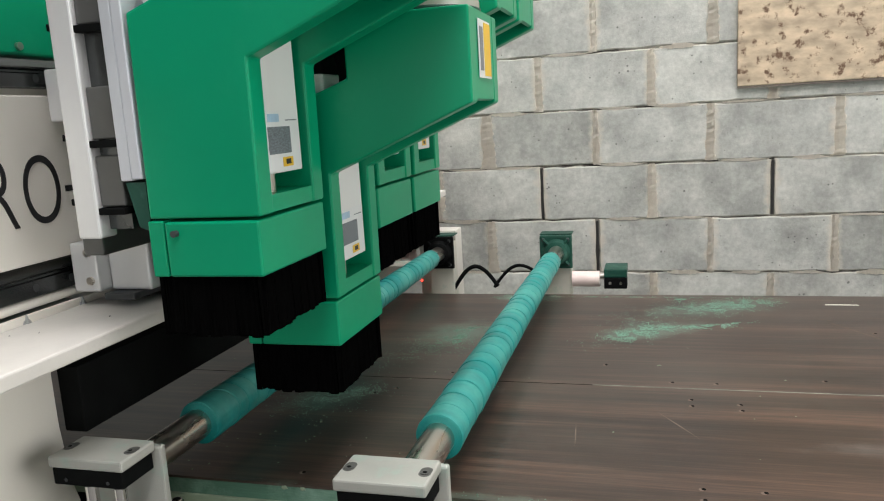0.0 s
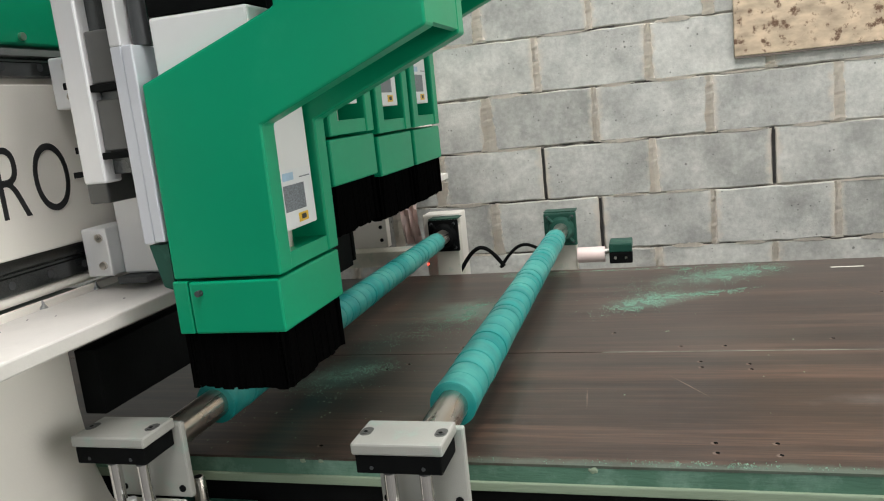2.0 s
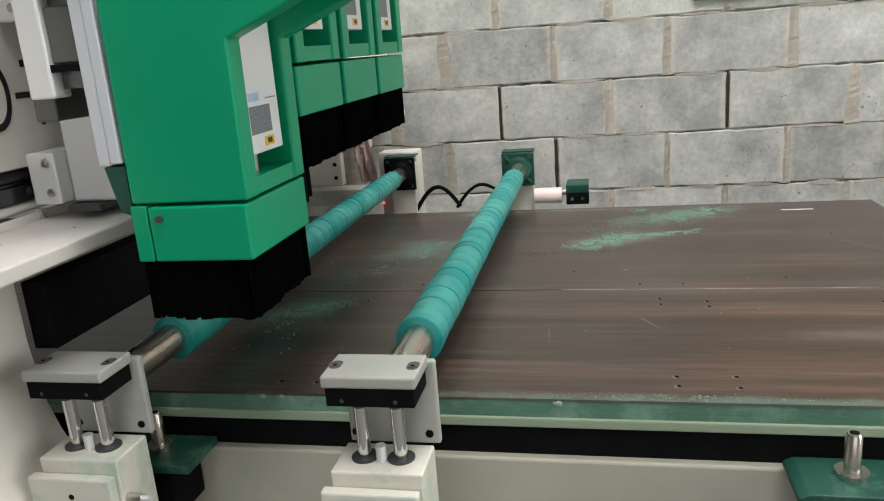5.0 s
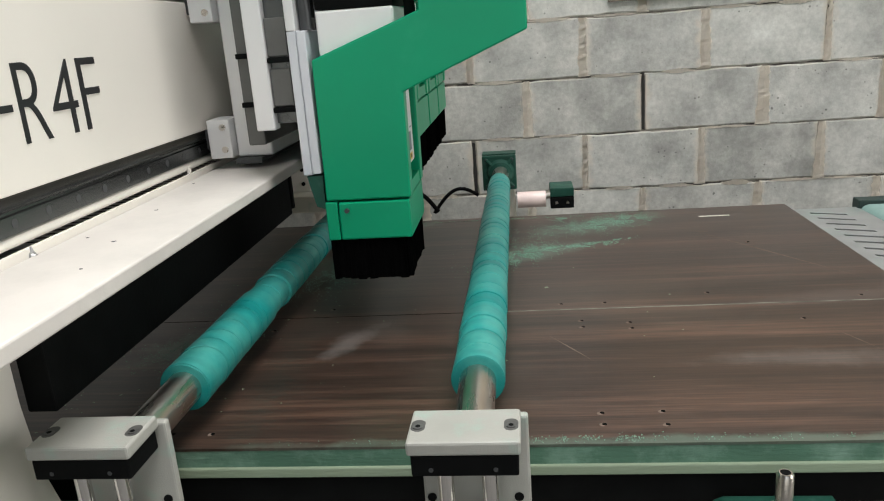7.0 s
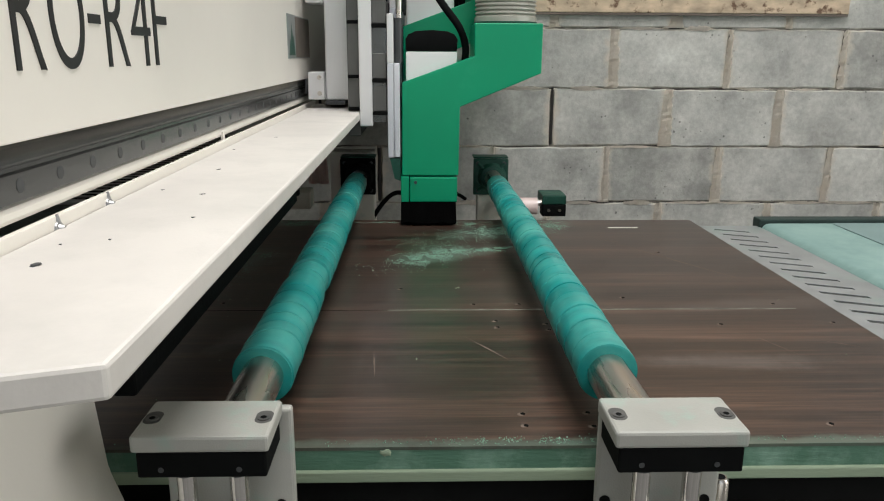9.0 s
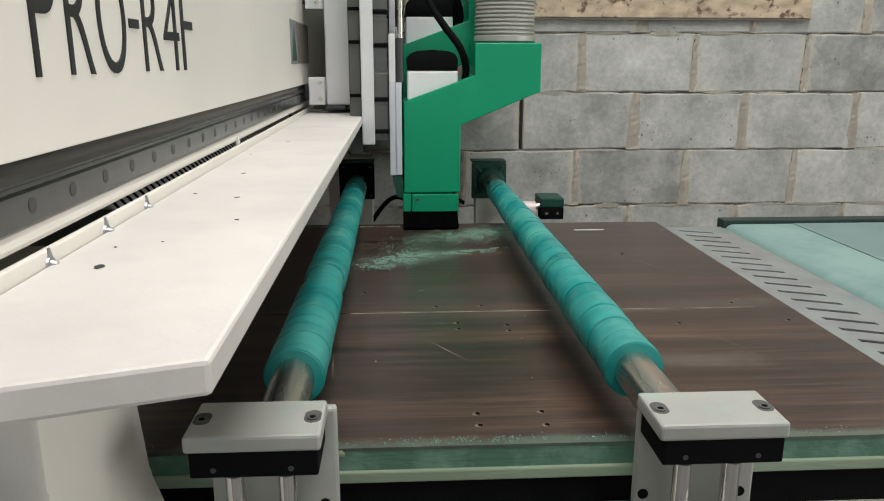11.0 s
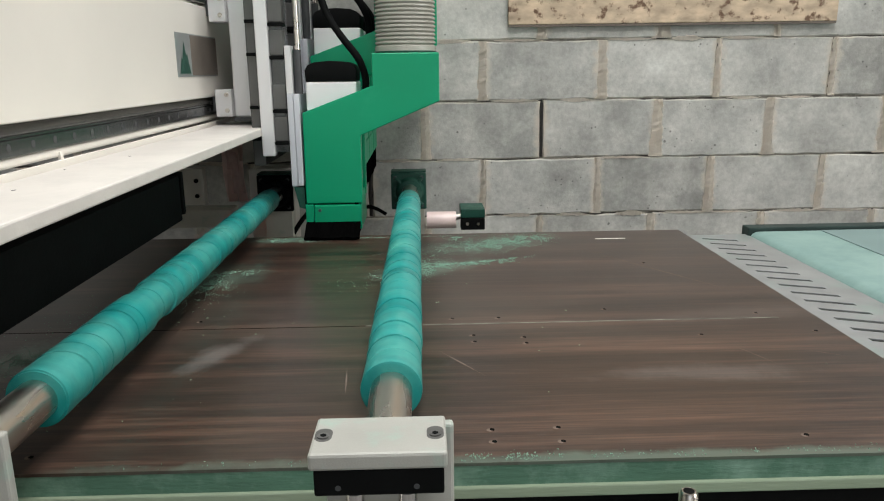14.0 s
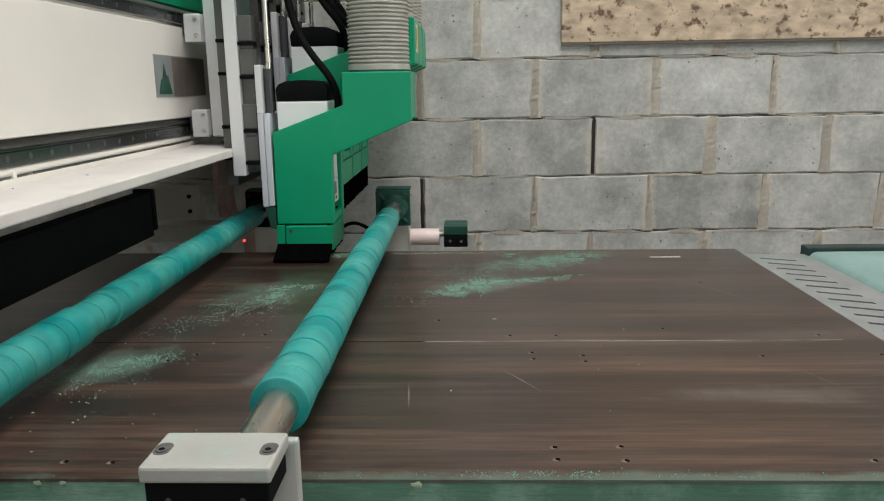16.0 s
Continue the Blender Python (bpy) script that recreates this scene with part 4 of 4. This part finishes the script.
flakes("sawdust", [(0.335, 0.84, 0.028, 0.026, 0.8, 2250), (0.39, 0.895, 0.036, 0.028, 0.7, 2550), (0.44, 0.915, 0.045, 0.009, 0.25, 1200), (0.535, 0.935, 0.030, 0.010, 0.2, 1200), (0.60, 0.965, 0.02, 0.005, 0.3, 300),
                   (0.50, 1.12, 0.06, 0.030, 0.5, 800), (0.57, 1.12, 0.045, 0.034, 0.6, 2100), (0.65, 1.17, 0.045, 0.032, 0.5, 2250), (0.40, 1.03, 0.09, 0.05, 0.7, 750), (0.27, 0.78, 0.05, 0.03, 0.4, 180),
                   (-0.075, 0.785, 0.016, 0.034, 0.3, 1500), (-0.06, 0.875, 0.035, 0.014, 0.2, 900), (-0.11, 0.74, 0.05, 0.04, 0.5, 900), (-0.15, 0.65, 0.06, 0.03, 0.7, 525),
                   (-0.235, 0.375, 0.045, 0.018, 0.6, 1350), (-0.20, 0.405, 0.03, 0.010, 0.2, 600), (-0.26, 0.33, 0.06, 0.05, 0.6, 525), (-0.20, 0.60, 0.08, 0.05, 0.8, 300),
                   (0.02, 1.22, 0.05, 0.02, 0, 1080), (0.475, 1.20, 0.012, 0.012, 0, 525), (0.30, 1.23, 0.14, 0.004, 0, 675), (0.45, 0.012, 0.05, 0.006, 0, 300), (0.55, 0.01, 0.3, 0.005, 0, 390)],
       0.0015, 4, DUST, "loose green sawdust in streaks on the table top", "sawdust")
flakes("wood_chips", [(-0.28, 0.20, 0.07, 0.09, 0, 60), (-0.1, 0.5, 0.3, 0.3, 0, 60), (0.5, 0.6, 0.35, 0.35, 0, 35), (-0.36, 0.12, 0.03, 0.05, 0, 25)], 0.0030, 9, EDGE_PALE,
       "scattered pale chips on the table top", "wood chips")


def table_marks(t):
    """Screw holes, grooves and scratches in the table top."""
    holes = ((0.437, 0.524), (0.522, 0.524), (0.470, 0.433), (0.556, 0.418), (0.470, 0.402), (0.556, 0.39), (0.470, 0.05), (0.555, 0.047), (0.470, 0.082), (0.555, 0.084), (-0.151, 0.042), (-0.09, 0.04),
             (1.06, 0.418), (0.859, 0.412), (0.858, 0.048), (0.727, 0.561), (-0.027, 0.536), (-0.12, 0.43), (-0.16, 0.40), (0.9, 0.9), (1.0, 0.52), (0.30, 0.62))
    first = rim = None
    for x, y in holes:
        if first is None:
            first = part("screw_hole", rod(bmesh.new(), (0, 0, 0), (0, 0, 0.0006), 0.0032, 10), BLACK, t, "dark screw hole", None, pose(x, y, TOP))
            rim = part("hole_rim", rod(bmesh.new(), (0, 0, 0), (0, 0, 0.0004), 0.0042, 12), SCRATCH, t, "pale chipped rim", None, pose(x - 0.003, y - 0.001, TOP))
        else:
            for src, dx, dy in ((first, 0, 0), (rim, -0.003, -0.001)):
                ob = new(src.name.split(".")[0], src.data)
                ob.parent, ob.location = t, (x + dx, y + dy, TOP)
    part("groove", block(0.28, 1.03, 0.4915, 0.4950, TOP, TOP + 0.0004), GROOVE, t, "dust-filled groove")
    part("groove", block(-2.2, 0.28, 0.4925, 0.4943, TOP, TOP + 0.0004), BLACK, t)
    part("groove", block(0.10, 0.45, 1.226, 1.229, TOP, TOP + 0.0004), GROOVE, t, "dust-filled groove")
    part("scuff", block(0.845, 0.925, 1.158, 1.167, TOP, TOP + 0.0004), CREAM_DIRTY, t, "white scuff")
    for (xa, ya), (xb, yb), w in (((0.772, 1.065), (1.06, 0.593), 0.0024), ((0.406, 0.367), (0.478, 0.251), 0.0016), ((0.265, 0.30), (0.272, 0.20), 0.0012), ((0.80, 1.02), (0.835, 1.0), 0.002),
                                  ((0.89, 0.36), (0.93, 0.27), 0.0012), ((1.0, 0.33), (1.05, 0.30), 0.0014)):
        d = Vector((xb - xa, yb - ya, 0)).normalized()
        s = Vector((-d.y, d.x, 0)) * w
        bm = bmesh.new()
        a, b = Vector((xa, ya, TOP + 0.0004)), Vector((xb, yb, TOP + 0.0004))
        m = (a + b) / 2
        bm.faces.new([bm.verts.new(v) for v in (a, m - s, b, m + s)])
        part("scratch", bm, SCRATCH, t, "pale scratch")


table_marks(TABLE)
for x, z, w in ((-0.165, 0.854, 0.005), (-0.133, 0.854, 0.0045), (0.296, 0.853, 0.0065)):
    bm = bmesh.new()
    bmesh.ops.create_icosphere(bm, subdivisions=2, radius=w)
    for v in bm.verts:
        v.co = (v.co.x * 1.1, v.co.y * 0.25, v.co.z * 0.7 + 0.003 * noise.noise(v.co * 300))
    part("edge_chip", bm, EDGE_PALE, TABLE, "pale chip on the board edge", None, pose(x, -0.0005, z))


# ---- block wall ----
DARK_JOINTS = {(0, 0), (0, 2), (-1, 1)}  # course and joint left open, without mortar


def block_wall():
    back = part("wall_north", block(-7, 7, WALL_Y + 0.008, WALL_Y + 0.2, 0, 4.5), GAP)
    tagged(back, "unplastered grey concrete block wall with rough mortar", "wall", kind="structure")
    rng = random.Random(11)
    meshes = []
    for k in range(8):
        bm = bmesh.new()
        n = 10
        # worn outline: the long edges wander a little
        def ring(inset, y):
            out = []
            for side in range(4):
                for i in range(n if side % 2 == 0 else n // 2):
                    f = i / (n if side % 2 == 0 else n // 2)
                    x, z = ((-1 + 2 * f, -1), (1, -1 + 2 * f), (1 - 2 * f, 1), (-1, 1 - 2 * f))[side]
                    out.append((x, z))
            return out
        base = ring(0, 0)
        wob = [(rng.uniform(-0.0035, 0.002), rng.uniform(-0.0035, 0.002)) for _ in base]
        loops = []
        for inset, y in ((0.0, 0.03), (0.0, 0.005), (0.005, 0.0)):
            loops.append([bm.verts.new((x * (0.2150 - inset + wob[i][0]), y, z * (0.1082 - inset + wob[i][1]))) for i, (x, z) in enumerate(base)])
        for a, b in zip(loops, loops[1:]):
            for i in range(len(a)):
                bm.faces.new((a[i], a[(i + 1) % len(a)], b[(i + 1) % len(a)], b[i]))
        bm.faces.new(loops[-1])
        meshes.append(mesh_of("brick", bm, BLOCK))
    strips = []
    for k in range(6):
        bm = bmesh.new()
        m = 19
        left, right, mid = [], [], []
        half = rng.uniform(0.010, 0.021)
        for i in range(m):
            z = -0.108 + 0.216 * i / (m - 1)
            left.append(bm.verts.new((-half * (1.35 - 0.5 * i / (m - 1)) + rng.uniform(-0.005, 0.005), -0.0005, z)))
            mid.append(bm.verts.new((rng.uniform(-0.003, 0.003), -0.0030 + rng.uniform(-0.0022, 0.0022), z)))
            right.append(bm.verts.new((half * (1.35 - 0.5 * i / (m - 1)) + rng.uniform(-0.004, 0.004), -0.0005, z)))
        for i in range(m - 1):
            bm.faces.new((left[i], mid[i], mid[i + 1], left[i + 1])), bm.faces.new((mid[i], right[i], right[i + 1], mid[i + 1]))
        bmesh.ops.solidify(bm, geom=list(bm.faces), thickness=-0.006)
        strips.append(mesh_of("mortar_joint", bm, MORTAR))
    bed = []
    for k in range(4):
        bm = bmesh.new()
        m = 14
        a, b = [], []
        for i in range(m):
            x = -0.11 + 0.22 * i / (m - 1)
            taper = math.sin(math.pi * i / (m - 1))
            a.append(bm.verts.new((x, -0.0012, -0.0055 * taper + rng.uniform(-0.003, 0.001))))
            b.append(bm.verts.new((x, -0.0012, 0.0055 * taper + rng.uniform(-0.001, 0.003))))
        for i in range(m - 1):
            bm.faces.new((a[i], a[i + 1], b[i + 1], b[i]))
        bmesh.ops.solidify(bm, geom=list(bm.faces), thickness=-0.006)
        bed.append(mesh_of("bed_mortar", bm, MORTAR))
    for row in range(-4, 6):
        z = 0.967 + 0.11 + 0.22 * row
        for col in range(-5, 8):
            x = -0.0375 + 0.44 * col + (0.22 if row % 2 == 0 else 0)
            ob = new("brick", meshes[rng.randrange(8)])
            ob.parent = back
            ob.location = (x + rng.uniform(-0.003, 0.003), WALL_Y + rng.uniform(-0.002, 0.003), z + rng.uniform(-0.002, 0.002))
            # the joint at this block's left end
            if (row, col) not in DARK_JOINTS and rng.random() < 0.92:
                j = new("mortar_joint", strips[rng.randrange(6)])
                j.parent = back
                j.location = (x - 0.22 + rng.uniform(-0.004, 0.004), WALL_Y, z)
                j.scale = (rng.uniform(0.7, 1.35), 1, 1)
            if (row, col) in DARK_JOINTS:
                # a dark strip fills the open joint to deepen its shade
                slot = part("open_joint", block(-0.0055, 0.0055, -0.0005, 0.007, -0.103, 0.103, 0.002), JOINT_SHADE, back, "dark strip for the shade in a joint without mortar")
                slot.location = (x - 0.22, WALL_Y, z)
            for h in (-0.11, 0.11):
                if rng.random() < 0.5:
                    j = new("bed_mortar", bed[rng.randrange(4)])
                    j.parent = back
                    j.location = (x + h + rng.uniform(-0.03, 0.03), WALL_Y, z - 0.11)
                    j.scale = (rng.uniform(0.5, 1.1), 1, rng.uniform(0.6, 1.5))
    # the courses and lengths out of sight
    rest = bmesh.new()
    for row in range(6, 15):
        for col in range(-15, 16):
            x = -0.0375 + 0.44 * col + (0.22 if row % 2 == 0 else 0)
            box(rest, x - 0.215, x + 0.215, WALL_Y, WALL_Y + 0.03, 0.967 + 0.22 * row + 0.004, 0.967 + 0.22 * row + 0.216)
    for row in range(-4, 6):
        for col in (*range(-15, -5), *range(8, 16)):
            x = -0.0375 + 0.44 * col + (0.22 if row % 2 == 0 else 0)
            box(rest, x - 0.215, x + 0.215, WALL_Y, WALL_Y + 0.03, 0.967 + 0.22 * row + 0.004, 0.967 + 0.22 * row + 0.216)
    tagged(part("bricks_beyond", rest, BLOCK_PLAIN, back), "further courses of concrete blocks", kind="stuff")


block_wall()


# ---- travel of the carriage and what it carries ----
# seconds, gantry along the table, carriage across it, height of the near spindle
TRAVEL = (
    (0, 0.080, 0.0, 1.296), (0.5, 0.080, 0.0, 1.34), (1, 0.080, 0.0, 1.292), (1.5, 0.080, 0.0, 1.197), (2, 0.080, 0.0, 1.188), (3, 0.080, 0.0, 1.190),
    (4, 0.082, 0.0, 1.191), (4.2, 0.083, 0.0, 1.191), (5.2, 0.084, 0.004, 1.190), (5.8, 0.105, 0.060, 1.182), (6.3, 0.168, 0.218, 1.155), (6.5, 0.202, 0.312, 1.140),
    (7, 0.299, 0.606, 1.099), (7.5, 0.391, 0.885, 1.057), (8, 0.487, 1.172, 1.018), (8.5, 0.559, 1.372, 0.988), (8.7, 0.566, 1.416, 0.981), (9.3, 0.572, 1.438, 0.962),
    (10.2, 0.602, 1.440, 0.942), (10.8, 0.649, 1.440, 0.935), (11, 0.664, 1.442, 0.934), (11.5, 0.684, 1.455, 0.933), (12, 0.685, 1.466, 0.933), (12.5, 0.632, 1.466, 0.933),
    (13, 0.541, 1.466, 0.933), (13.5, 0.441, 1.466, 0.933), (14, 0.345, 1.464, 0.933), (14.5, 0.247, 1.448, 0.934), (15, 0.153, 1.425, 0.935), (15.5, 0.121, 1.400, 0.936), (16, 0.123, 1.386, 0.936))
TIMES, ALONG, ACROSS, HEAD = zip(*TRAVEL)
LATE = len([t for t in TIMES if t < 4.1])
SLIDE_Z = (1.29, 1.33, 1.342, 1.337, 1.337, 1.337, 1.337) + tuple(h + 0.15 for h in HEAD[LATE:])
SECOND = (1.144, 1.184, 1.192, 1.34, 1.345, 1.345, 1.345) + tuple(h + 0.15 for h in HEAD[LATE:])


def motions():
    for g in (GANTRY, *ROLLERS):
        walk(g, [(t, pose(x, 0, 0)) for t, x in zip(TIMES, ALONG)])
    walk(CARRIAGE, [(t, pose(x, y, 0)) for t, x, y in zip(TIMES, ALONG, ACROSS)])
    walk(SLIDE, [(t, pose(0, 0, z)) for t, z in zip(TIMES, SLIDE_Z)])
    walk(SKIRT, [(t, pose(0, 0, max(0.0, 0.866 - (z - 0.133)))) for t, z in zip(TIMES, HEAD)])
    rows = []
    for t, z in zip(TIMES, HEAD):
        swing = min(62, math.degrees(math.acos(max(0.0, min(1.0, (z - 0.051 - 0.864) / 0.080)))))
        rows.append((t, pose(0, 0.006, -0.051 + max(0.0, 0.868 + 0.080 * math.cos(radians(swing)) - (z - 0.051)), -swing)))
    walk(NEAR_BRUSH, rows)
    for unit, y, heights in zip(UNITS, UNIT_Y, (HEAD, SECOND, SLIDE_Z, SLIDE_Z)):
        walk(unit, [(t, pose(0, y, z)) for t, z in zip(TIMES, heights)])


motions()
